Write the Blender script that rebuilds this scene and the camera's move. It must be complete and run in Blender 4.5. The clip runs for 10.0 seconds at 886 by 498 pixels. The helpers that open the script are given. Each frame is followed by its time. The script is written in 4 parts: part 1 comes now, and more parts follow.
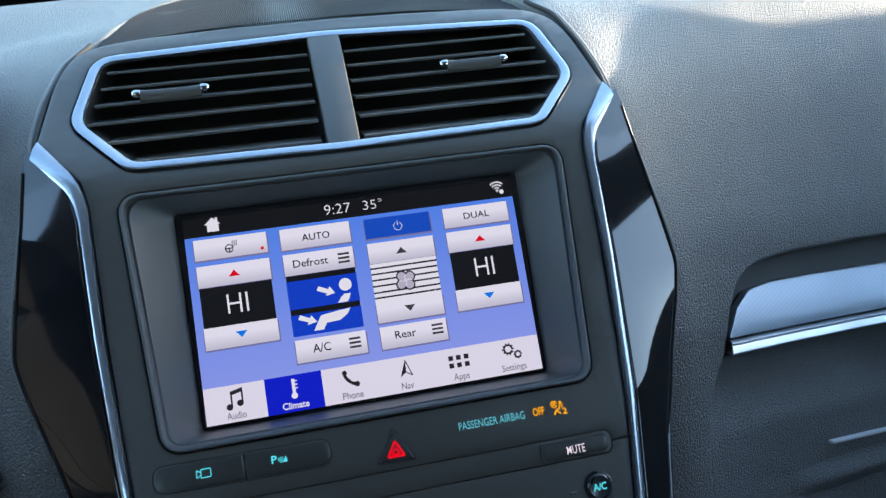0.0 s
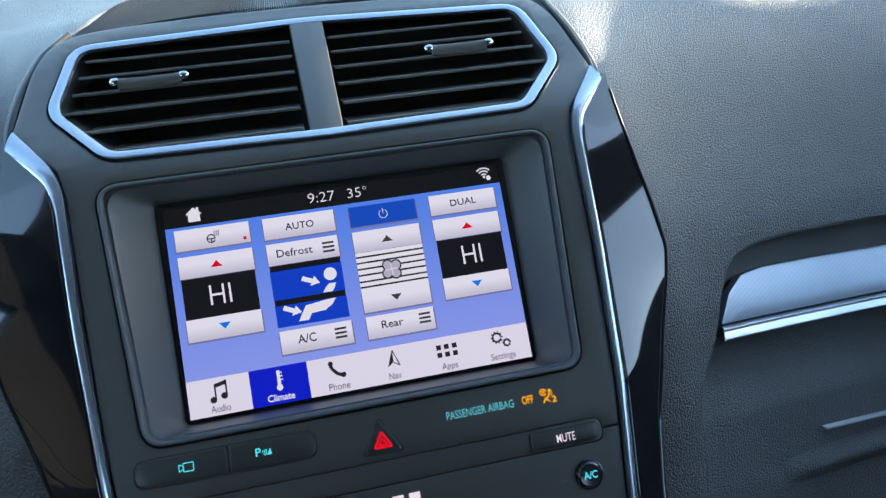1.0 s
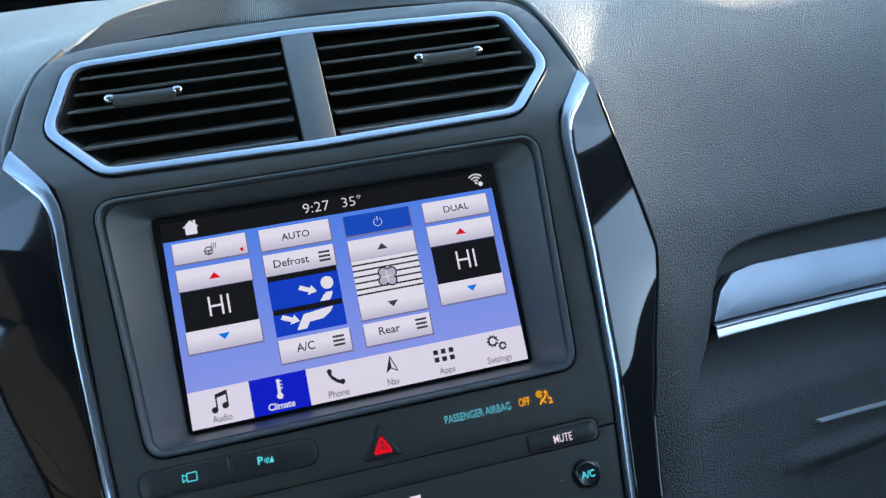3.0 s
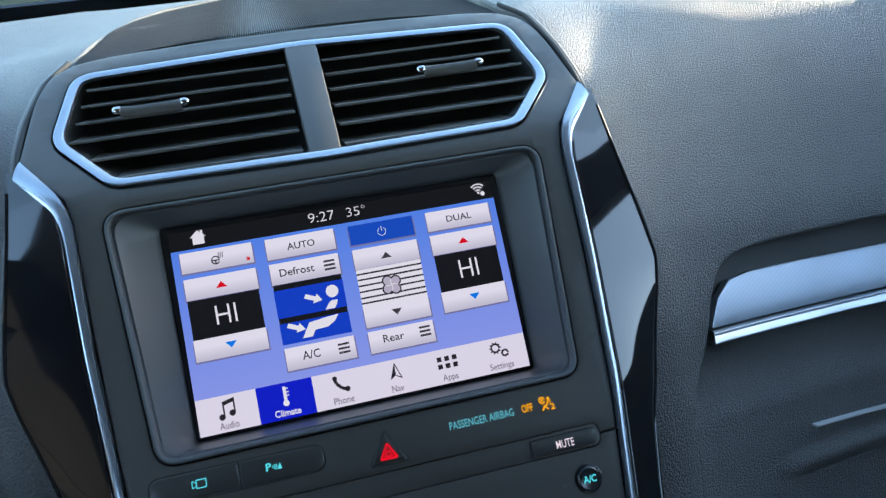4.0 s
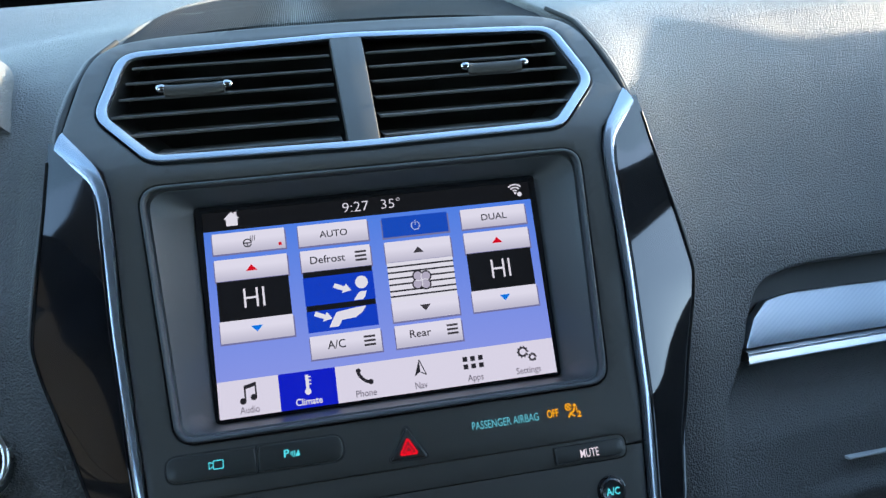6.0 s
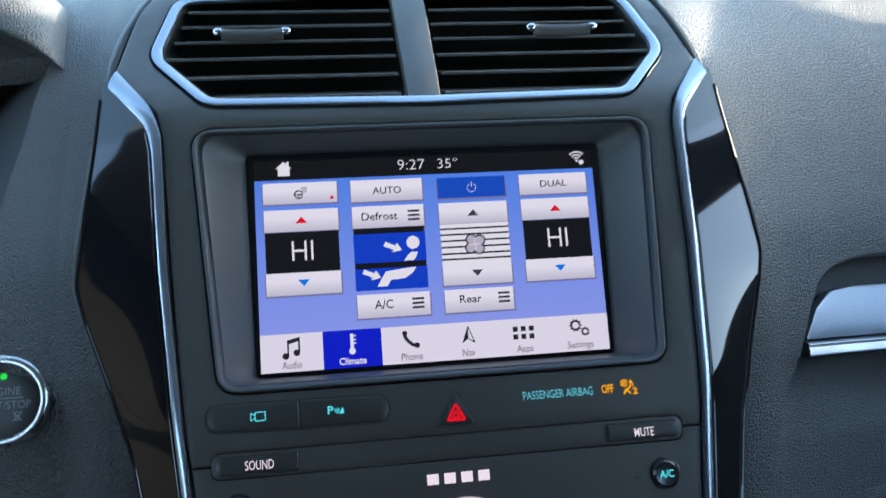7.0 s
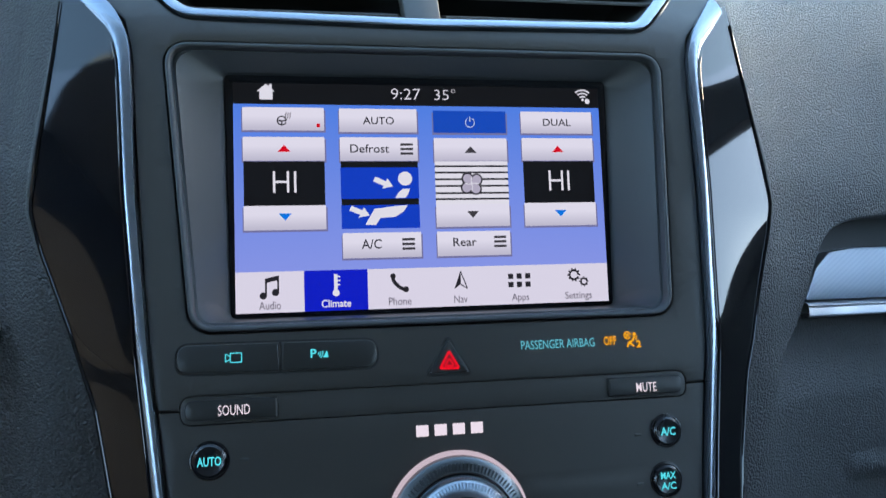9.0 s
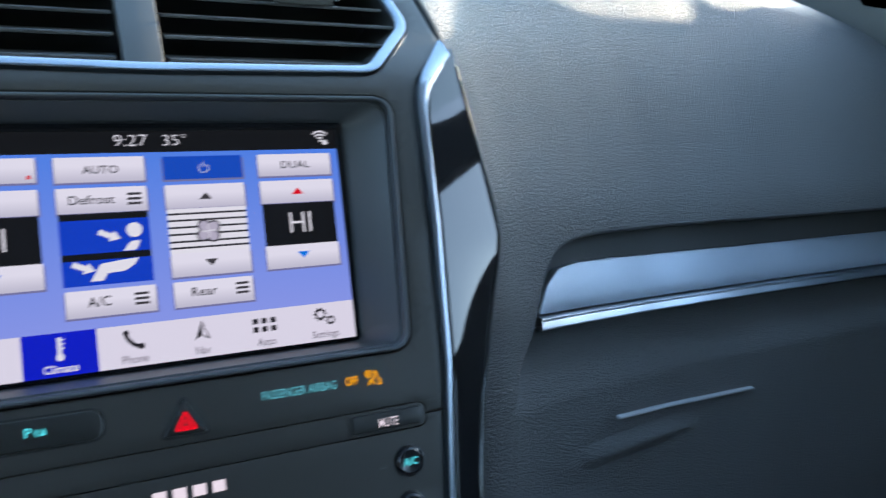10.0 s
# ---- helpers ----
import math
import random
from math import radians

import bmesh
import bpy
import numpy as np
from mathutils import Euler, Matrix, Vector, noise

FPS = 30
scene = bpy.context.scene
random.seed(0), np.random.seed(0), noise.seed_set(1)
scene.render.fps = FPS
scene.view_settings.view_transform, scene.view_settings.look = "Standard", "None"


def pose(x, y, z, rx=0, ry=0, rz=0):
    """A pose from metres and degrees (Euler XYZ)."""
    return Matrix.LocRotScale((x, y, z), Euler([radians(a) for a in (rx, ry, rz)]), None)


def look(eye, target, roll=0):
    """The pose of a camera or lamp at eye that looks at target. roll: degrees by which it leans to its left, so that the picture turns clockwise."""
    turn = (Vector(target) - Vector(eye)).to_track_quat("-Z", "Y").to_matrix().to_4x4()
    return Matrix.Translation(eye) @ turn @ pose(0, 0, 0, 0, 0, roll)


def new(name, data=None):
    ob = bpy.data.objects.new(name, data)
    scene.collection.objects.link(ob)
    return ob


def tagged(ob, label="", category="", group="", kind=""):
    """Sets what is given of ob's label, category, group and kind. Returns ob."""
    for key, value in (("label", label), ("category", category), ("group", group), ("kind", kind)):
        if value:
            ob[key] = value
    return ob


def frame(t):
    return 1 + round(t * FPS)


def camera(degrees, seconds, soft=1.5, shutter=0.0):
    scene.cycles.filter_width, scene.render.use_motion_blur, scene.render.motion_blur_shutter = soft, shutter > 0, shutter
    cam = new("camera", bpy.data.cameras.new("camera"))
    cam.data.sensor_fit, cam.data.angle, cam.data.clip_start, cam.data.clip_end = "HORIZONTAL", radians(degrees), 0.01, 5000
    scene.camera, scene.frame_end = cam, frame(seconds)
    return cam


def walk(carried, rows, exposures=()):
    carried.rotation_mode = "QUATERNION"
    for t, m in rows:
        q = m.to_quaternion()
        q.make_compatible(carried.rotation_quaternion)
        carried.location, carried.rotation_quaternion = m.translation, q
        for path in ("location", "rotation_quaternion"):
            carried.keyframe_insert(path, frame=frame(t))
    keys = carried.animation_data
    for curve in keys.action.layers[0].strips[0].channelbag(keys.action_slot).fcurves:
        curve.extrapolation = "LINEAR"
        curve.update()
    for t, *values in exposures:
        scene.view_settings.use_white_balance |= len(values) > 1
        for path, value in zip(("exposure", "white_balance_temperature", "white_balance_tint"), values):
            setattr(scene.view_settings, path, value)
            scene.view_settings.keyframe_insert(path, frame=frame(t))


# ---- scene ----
cam = camera(62.7, 10.0, soft=1.4, shutter=0.3)

# The centre stack's own frame: x to the passenger, y into the dash, z up along the display, in centimetres.
LEAN_BACK = 29.0
STACK = pose(0, 0, 0.80, -LEAN_BACK, 0, 0)
# seconds, place (cm, in the stack's frame), yaw, pitch, roll
ROWS = [
    (0.0, -2.15, -38.14, -2.70, -9.76, 6.77, -9.29),
    (0.2, -2.30, -37.63, -3.32, -10.10, 7.16, -9.65),
    (0.5, -1.63, -37.96, -3.68, -10.18, 6.21, -9.68),
    (0.7, -1.98, -37.44, -3.80, -10.33, 6.86, -10.06),
    (1.0, -1.65, -37.53, -3.06, -10.06, 6.29, -10.05),
    (1.5, -1.54, -37.71, -2.95, -10.16, 6.31, -10.45),
    (2.0, -1.55, -37.89, -2.81, -10.13, 6.37, -10.85),
    (2.5, -1.61, -38.21, -2.96, -10.24, 6.45, -11.17),
    (2.7, -1.61, -38.11, -2.94, -10.25, 6.43, -11.33),
    (3.8, -1.83, -38.55, -2.79, -10.75, 6.49, -11.75),
    (4.0, -2.13, -38.73, -2.70, -10.86, 6.67, -11.71),
    (4.5, -2.08, -37.89, -2.59, -10.83, 6.85, -11.51),
    (5.0, -2.36, -38.17, -2.09, -10.47, 7.41, -10.79),
    (5.2, -2.19, -38.04, -2.57, -10.31, 7.55, -10.37),
    (6.3, -2.69, -38.00, -3.46, -8.47, 8.18, -6.57),
    (6.5, -2.71, -37.90, -3.49, -8.11, 8.07, -5.82),
    (6.7, -3.44, -37.61, -4.10, -8.20, 8.57, -5.27),
    (6.9, -4.09, -36.74, -4.38, -8.04, 8.14, -4.50),
    (7.0, -4.05, -36.19, -4.49, -7.17, 7.58, -4.04),
    (7.2, -4.59, -35.63, -4.86, -6.63, 7.07, -3.48),
    (7.5, -4.08, -35.65, -4.74, -6.99, 6.59, -2.70),
    (8.0, -4.71, -35.34, -5.03, -7.23, 6.02, -1.85),
    (8.5, -5.10, -34.59, -5.54, -8.00, 5.35, -1.69),
    (8.8, -4.86, -34.64, -4.93, -9.41, 5.34, -1.86),
    (9.0, -5.20, -33.28, -5.27, -10.02, 4.62, -2.08),
    (9.1, -5.45, -33.38, -5.23, -10.65, 4.06, -2.18),
    (9.3, -5.25, -34.22, -5.01, -12.01, 4.62, -2.73),
    (9.5, -4.37, -34.79, -4.43, -13.43, 5.04, -3.47),
    (9.7, -3.55, -34.53, -4.30, -17.41, 4.62, -4.53),
    (9.8, -3.19, -34.67, -4.25, -20.18, 4.41, -5.22),
    (10.0, -2.59, -34.83, -3.32, -25.46, 3.05, -6.43),
]


def eye_pose(x, y, z, yaw, pitch, roll):
    return STACK @ pose(x / 100, y / 100, z / 100, 0, 0, yaw) @ pose(0, 0, 0, 90 + pitch) @ pose(0, 0, 0, 0, 0, roll)


STOPS = 4.25
walk(cam, [(t, eye_pose(*p)) for t, *p in ROWS], exposures=[(0.0, STOPS), (10.0, STOPS)])

# ---- light ----
SUN_EL, SUN_AZ = 9.8, 74.0  # degrees above the horizon, to the right of straight ahead
world = bpy.data.worlds.new("sky")
scene.world = world
world.use_nodes = True
sky = world.node_tree.nodes.new("ShaderNodeTexSky")
sky.sky_type, sky.sun_disc = "NISHITA", False
sky.air_density, sky.dust_density, sky.ozone_density = 1.0, 0.5, 1.5
sky.sun_elevation, sky.sun_rotation = radians(SUN_EL), radians(SUN_AZ)
back = world.node_tree.nodes["Background"]
back.inputs["Strength"].default_value = 0.14
world.node_tree.links.new(sky.outputs[0], back.inputs["Color"])
sun = new("sun", bpy.data.lights.new("sun", "SUN"))
sun.data.energy, sun.data.angle, sun.data.color = 1.30, radians(0.5), (1.0, 0.88, 0.68)
sun_way = Vector((math.sin(radians(SUN_AZ)) * math.cos(radians(SUN_EL)), math.cos(radians(SUN_AZ)) * math.cos(radians(SUN_EL)), math.sin(radians(SUN_EL))))
sun.matrix_world = look(sun_way * 20, (0, 0, 0))


# ---- materials ----
def material(name, colour, rough=0.5, metal=0.0, grain=0.0, grain_scale=800.0, cells=False, mottle=0.15, mottle_scale=9.0, coat=0.0, emit=0.0, spec=0.5):
    """A surface with grain relief, broad mottling of tone and gloss, and light dust."""
    m = bpy.data.materials.new(name)
    m.use_nodes = True
    nt = m.node_tree
    b = nt.nodes["Principled BSDF"]
    b.inputs["Base Color"].default_value = (*colour, 1)
    b.inputs["Roughness"].default_value, b.inputs["Metallic"].default_value = rough, metal
    b.inputs["Specular IOR Level"].default_value = spec
    b.inputs["Coat Weight"].default_value, b.inputs["Coat Roughness"].default_value = coat, 0.03
    if emit:
        b.inputs["Emission Color"].default_value, b.inputs["Emission Strength"].default_value = (*colour, 1), 0.9 * emit * 2.0 ** -STOPS
        b.inputs["Base Color"].default_value = (0.006, 0.006, 0.007, 1)
        b.inputs["Specular IOR Level"].default_value = 0.05
        return m
    co = nt.nodes.new("ShaderNodeTexCoord").outputs["Object"]
    if mottle:
        n = nt.nodes.new("ShaderNodeTexNoise")
        n.inputs["Scale"].default_value, n.inputs["Detail"].default_value = mottle_scale, 5
        nt.links.new(co, n.inputs["Vector"])
        r = nt.nodes.new("ShaderNodeMapRange")
        r.inputs["From Min"].default_value, r.inputs["From Max"].default_value = 0.3, 0.7
        r.inputs["To Min"].default_value, r.inputs["To Max"].default_value = 1 - mottle, 1 + mottle
        nt.links.new(n.outputs["Fac"], r.inputs["Value"])
        mix = nt.nodes.new("ShaderNodeVectorMath")
        mix.operation = "SCALE"
        mix.inputs[0].default_value = colour
        nt.links.new(r.outputs["Result"], mix.inputs["Scale"])
        nt.links.new(mix.outputs[0], b.inputs["Base Color"])
        q = nt.nodes.new("ShaderNodeMath")
        q.operation, q.use_clamp = "MULTIPLY", True
        q.inputs[1].default_value = rough
        nt.links.new(r.outputs["Result"], q.inputs[0])
        nt.links.new(q.outputs[0], b.inputs["Roughness"])
    if grain:
        if cells:
            g = nt.nodes.new("ShaderNodeTexVoronoi")
            g.feature = "SMOOTH_F1"
            g.inputs["Smoothness"].default_value = 0.06
            out = g.outputs["Distance"]
        else:
            g = nt.nodes.new("ShaderNodeTexNoise")
            g.inputs["Detail"].default_value = 3
            out = g.outputs["Fac"]
        g.inputs["Scale"].default_value = grain_scale
        warp = nt.nodes.new("ShaderNodeTexNoise")
        warp.inputs["Scale"].default_value = grain_scale * 0.8
        nt.links.new(co, warp.inputs["Vector"])
        add = nt.nodes.new("ShaderNodeVectorMath")
        add.operation = "MULTIPLY_ADD"
        add.inputs[1].default_value = (0.40 / grain_scale,) * 3
        nt.links.new(warp.outputs["Color"], add.inputs[0])
        nt.links.new(co, add.inputs[2])
        nt.links.new(add.outputs[0], g.inputs["Vector"])
        bump = nt.nodes.new("ShaderNodeBump")
        bump.inputs["Strength"].default_value = grain
        bump.inputs["Distance"].default_value = (0.8 if cells else 0.55) / grain_scale
        bump.invert = cells
        nt.links.new(out, bump.inputs["Height"])
        nt.links.new(bump.outputs[0], b.inputs["Normal"])
    return m


LEATHER = material("grained_vinyl", (0.084, 0.084, 0.085), 0.50, spec=0.25, grain=1.0, grain_scale=880, cells=True, mottle=0.10)
BEZEL = material("bezel_plastic", (0.042, 0.044, 0.047), 0.46, spec=0.32, grain=0.10, grain_scale=2500, mottle=0.10)
KEY = material("glossy_key", (0.010, 0.010, 0.012), 0.26, mottle=0.1)
PLASTIC = material("matt_black_plastic", (0.033, 0.031, 0.028), 0.44, spec=0.36, grain=0.10, grain_scale=2500, mottle=0.10)
# vent shaft black; also stands in for shaded gaps round keys and fascia
SHAFT_GAP = material("shaft_and_gap_black", (0.016, 0.016, 0.016), 0.6, spec=0.2, mottle=0.1)
DARK = material("dark_plastic", (0.034, 0.032, 0.030), 0.5, grain=0.1, grain_scale=1500)
SLAT = material("slat_plastic", (0.046, 0.046, 0.046), 0.46, grain=0.08, grain_scale=1800)
RIB = material("grille_plastic", (0.026, 0.026, 0.028), 0.8, spec=0.08, mottle=0.1)
RUBBER = material("button_rubber", (0.019, 0.019, 0.018), 0.38, spec=0.4, grain=0.08, grain_scale=2500, mottle=0.1)
d_nt = LEATHER.node_tree
d_b, d_co = d_nt.nodes["Principled BSDF"], next(n for n in d_nt.nodes if n.type == "TEX_COORD")
d_v, d_t, d_m = d_nt.nodes.new("ShaderNodeTexVoronoi"), d_nt.nodes.new("ShaderNodeMath"), d_nt.nodes.new("ShaderNodeMix")
d_v.inputs["Scale"].default_value, d_t.operation, d_t.inputs[1].default_value = 55, "LESS_THAN", 0.012
d_m.data_type = "RGBA"
d_nt.links.new(d_co.outputs["Object"], d_v.inputs["Vector"])
d_nt.links.new(d_v.outputs["Distance"], d_t.inputs[0])
d_nt.links.new(d_t.outputs[0], d_m.inputs["Factor"])
d_nt.links.new(d_b.inputs["Base Color"].links[0].from_socket, d_m.inputs["A"])
d_m.inputs["B"].default_value = (0.45, 0.43, 0.40, 1)
d_nt.links.new(d_m.outputs["Result"], d_b.inputs["Base Color"])
# lighter than the pad: light caught by the rolled edge is in the colour
ROLLED = material("rolled_vinyl_edge", (0.105, 0.104, 0.102), 0.45, spec=0.4, grain=0.5, grain_scale=1100, cells=True, mottle=0.12)
GLOSS = material("piano_black", (0.006, 0.006, 0.007), 0.05, coat=0.45, mottle=0.3, mottle_scale=40, spec=0.2)
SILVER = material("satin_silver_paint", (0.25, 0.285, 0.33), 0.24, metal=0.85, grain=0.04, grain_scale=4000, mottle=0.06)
TAB_CHROME = material("dark_chrome", (0.34, 0.35, 0.37), 0.12, metal=1.0, mottle=0.1, mottle_scale=60)
BRIGHT = material("satin_chrome", (0.29, 0.31, 0.34), 0.26, metal=1.0, mottle=0.08, mottle_scale=60)
STRIP_CHROME = material("strip_chrome", (0.28, 0.315, 0.35), 0.32, metal=1.0, mottle=0.05, mottle_scale=60)
RING_CHROME = material("brushed_ring_chrome", (0.50, 0.51, 0.52), 0.26, metal=1.0, grain=0.15, grain_scale=1500, mottle=0.12, mottle_scale=120)
KNURL = material("dark_satin_metal", (0.13, 0.14, 0.145), 0.34, metal=0.85, mottle=0.1, mottle_scale=60)
GLASSY = material("display_glass", (0.006, 0.006, 0.007), 0.10, mottle=0.3, mottle_scale=25)
DECOR = material("brushed_decor", (0.31, 0.35, 0.40), 0.48, metal=0.7, grain=0.06, grain_scale=1500, mottle=0.02)
c_nt = DECOR.node_tree
c_b, c_co = c_nt.nodes["Principled BSDF"], next(n for n in c_nt.nodes if n.type == "TEX_COORD")
c_w, c_r, c_m = c_nt.nodes.new("ShaderNodeTexWave"), c_nt.nodes.new("ShaderNodeMapRange"), c_nt.nodes.new("ShaderNodeMapping")
c_m.inputs["Rotation"].default_value = (0, radians(-62), 0)
c_w.bands_direction, c_w.inputs["Scale"].default_value = "X", 140
c_r.inputs["To Min"].default_value, c_r.inputs["To Max"].default_value = 0.34, 0.56
c_nt.links.new(c_co.outputs["Object"], c_m.inputs["Vector"])
c_nt.links.new(c_m.outputs[0], c_w.inputs["Vector"])
c_nt.links.new(c_w.outputs["Fac"], c_r.inputs["Value"])
c_nt.links.new(c_r.outputs[0], c_b.inputs["Roughness"])
HEADLINER = material("headliner_cloth", (0.55, 0.51, 0.46), 0.95, grain=0.3, grain_scale=900)
PILLAR = material("pillar_trim", (0.014, 0.0135, 0.013), 0.7, grain=0.2, grain_scale=700)
TRIM_DARK = material("cabin_trim", (0.085, 0.075, 0.064), 0.7, grain=0.2, grain_scale=700)
# pale grey stands in for the highlight along the latch edge
LATCH_GLINT = material("latch_glint", (0.34, 0.35, 0.36), 0.42, mottle=0.1)
ASPHALT = material("asphalt", (0.055, 0.055, 0.055), 0.9, grain=0.6, grain_scale=120, mottle=0.25, mottle_scale=0.6)
WOODS = material("far_trees", (0.050, 0.055, 0.040), 0.95, mottle=0.4, mottle_scale=0.3)
FRIT = material("black_glass_band", (0.008, 0.008, 0.009), 0.25)


def lit(name, colour, strength):
    return material(name, colour, 0.12, emit=strength)


UI_BLUE = lit("display_blue", (0.16, 0.30, 0.92), 0.95)
p_nt = UI_BLUE.node_tree
p_co, p_xyz, p_map, p_ramp = (p_nt.nodes.new("ShaderNode" + n) for n in ("TexCoord", "SeparateXYZ", "MapRange", "ValToRGB"))
p_nt.links.new(p_co.outputs["Object"], p_xyz.inputs[0])
p_nt.links.new(p_xyz.outputs["Z"], p_map.inputs["Value"])
p_map.inputs["From Min"].default_value, p_map.inputs["From Max"].default_value = 0.020, 0.0965
p_ramp.color_ramp.elements[0].color, p_ramp.color_ramp.elements[1].color = (0.27, 0.34, 0.90, 1), (0.09, 0.24, 0.88, 1)
p_nt.links.new(p_map.outputs[0], p_ramp.inputs[0])
p_nt.links.new(p_ramp.outputs[0], p_nt.nodes["Principled BSDF"].inputs["Emission Color"])
UI_DEEP = lit("display_deep_blue", (0.005, 0.05, 0.60), 0.95)
UI_POWER = lit("display_power_blue", (0.008, 0.075, 0.56), 0.95)
UI_TAB = lit("display_tab_blue", (0.004, 0.012, 0.62), 0.95)
UI_LIGHT = lit("display_light_grey", (0.70, 0.67, 0.82), 1.05)
for shaded, low, high in ((UI_LIGHT, (0.53, 0.51, 0.64, 1), (0.76, 0.73, 0.86, 1)),):
    h_nt = shaded.node_tree
    h_co, h_xyz, h_ramp = (h_nt.nodes.new("ShaderNode" + n) for n in ("TexCoord", "SeparateXYZ", "ValToRGB"))
    h_nt.links.new(h_co.outputs["Generated"], h_xyz.inputs[0])
    h_nt.links.new(h_xyz.outputs["Z"], h_ramp.inputs[0])
    h_ramp.color_ramp.elements[0].color, h_ramp.color_ramp.elements[1].color = low, high
    h_ramp.color_ramp.elements[0].position, h_ramp.color_ramp.elements[1].position = 0.05, 0.62
    h_nt.links.new(h_ramp.outputs[0], h_nt.nodes["Principled BSDF"].inputs["Emission Color"])
UI_BAR = lit("display_bar_lilac", (0.72, 0.68, 0.82), 1.05)
UI_WHITE = lit("display_white", (0.80, 0.78, 0.88), 1.0)
UI_BLACK = lit("display_black", (0.007, 0.007, 0.008), 0.9)
UI_INK = lit("display_ink", (0.022, 0.02, 0.026), 0.9)
UI_ASH = lit("display_dark_grey", (0.055, 0.05, 0.06), 0.9)
UI_BLADE = lit("display_blade_lilac", (0.50, 0.46, 0.60), 0.95)
UI_GREY = lit("display_grey_text", (0.15, 0.135, 0.18), 0.9)
UI_RED = lit("display_red", (0.72, 0.0, 0.012), 1.0)
UI_AZURE = lit("display_azure", (0.0, 0.19, 0.85), 1.0)
UI_EDGE = lit("display_button_shade", (0.20, 0.20, 0.42), 0.9)
LAMP_CYAN = lit("cyan_legend", (0.09, 0.72, 0.82), 1.2)
LAMP_AQUA = lit("aqua_legend", (0.12, 0.50, 0.62), 1.0)
LAMP_WHITE = lit("white_legend", (0.80, 0.70, 0.80), 1.15)
LAMP_AMBER = lit("amber_legend", (1.0, 0.40, 0.005), 1.25)
LAMP_RED = lit("red_legend", (0.90, 0.0, 0.012), 1.2)
LAMP_GREEN = lit("green_lamp", (0.02, 0.75, 0.06), 1.2)
LAMP_PINK = lit("pale_pink_ring", (0.74, 0.60, 0.70), 0.85)
GREY_PRINT = material("grey_print", (0.16, 0.16, 0.16), 0.5, mottle=0)

GLASS = bpy.data.materials.new("window_glass")
GLASS.use_nodes = True
g_nt = GLASS.node_tree
g_nt.nodes.remove(g_nt.nodes["Principled BSDF"])
g_tr, g_gl, g_mx = (g_nt.nodes.new("ShaderNode" + n) for n in ("BsdfTransparent", "BsdfGlossy", "MixShader"))
g_tr.inputs["Color"].default_value = (0.90, 0.93, 0.92, 1)
g_gl.inputs["Roughness"].default_value = 0.02
g_mx.inputs[0].default_value = 0.04
g_nt.links.new(g_tr.outputs[0], g_mx.inputs[1])
g_nt.links.new(g_gl.outputs[0], g_mx.inputs[2])
g_nt.links.new(g_mx.outputs[0], g_nt.nodes["Material Output"].inputs["Surface"])


# ---- building helpers ----
ANCHOR = {}


def thing(name, label, category, anchor=(0, 0, 0), group="", kind="", frame_of=None):
    """An empty at a thing's base; its parts are meshes under it."""
    base = STACK if frame_of is None else frame_of
    ob = new(name)
    ob.empty_display_size = 0.01
    ob.matrix_world = base @ Matrix.Translation(Vector(anchor) / 100)
    ANCHOR[ob.name] = Vector(anchor)
    return tagged(ob, label, category, group, kind)


def part(name, bm, mat, parent, label="", sharp=35, smooth=True):
    """Links a bmesh (centimetres) as one mesh under a thing or a part."""
    off = ANCHOR[parent.name]
    bmesh.ops.remove_doubles(bm, verts=bm.verts, dist=0.0005)
    bmesh.ops.recalc_face_normals(bm, faces=bm.faces)
    for v in bm.verts:
        v.co = (v.co - off) / 100
    me = bpy.data.meshes.new(name)
    bm.to_mesh(me)
    bm.free()
    me.materials.append(mat)
    if smooth:
        me.shade_smooth()
        me.set_sharp_from_angle(angle=radians(sharp))
    ob = new(name, me)
    ob.parent = parent
    ANCHOR[ob.name] = off
    return tagged(ob, label)


def smooth_line(points, z, span=1.0):
    xs, ys = zip(*points)
    return float(np.mean(np.interp([z + span * k for k in (-1, -0.6, -0.3, 0, 0.3, 0.6, 1)], xs, ys)))


FACE = [(-40, -4.6), (-14, -4.3), (-10.5, -4.15), (-7, -4.0), (-5.8, -3.75), (6, -1.4), (8, -1.0), (16, 4.6), (19, 7.2)]


def face_y(z):
    return smooth_line(FACE, z, 0.8)


def on_face(x, z, off=0.0):
    return Vector((x, face_y(z) + off, z))


def on_screen(x, z, off=0.0):
    return Vector((x, off, z))


PAD_Y = [(-46, 4.4), (-30, 2.0), (-16, 0.4), (-12, -0.2), (-9, -0.8), (-6.4, -1.2), (-5, -1.7), (0.8, -1.9), (5, -0.9), (9, 0.3), (11, 1.2), (13.44, 2.6), (15.94, 4.1), (18.36, 5.6), (21.1, 7.6), (25.5, 11.0), (49.3, 31.0), (75, 52.6)]
PAD_Z = [(-46, -46), (11, 11), (13.44, 13), (15.94, 15), (18.36, 16.9), (21.1, 18.8), (25.5, 21.6), (49.3, 34.4), (75, 48.2)]
SWEEP = [(15, 0), (16.5, 0.4), (18, 1.35), (19, 2.0), (20.5, 2.7), (23, 3.7), (27, 4.9), (33, 6.2), (45, 7.4), (75, 8.0)]


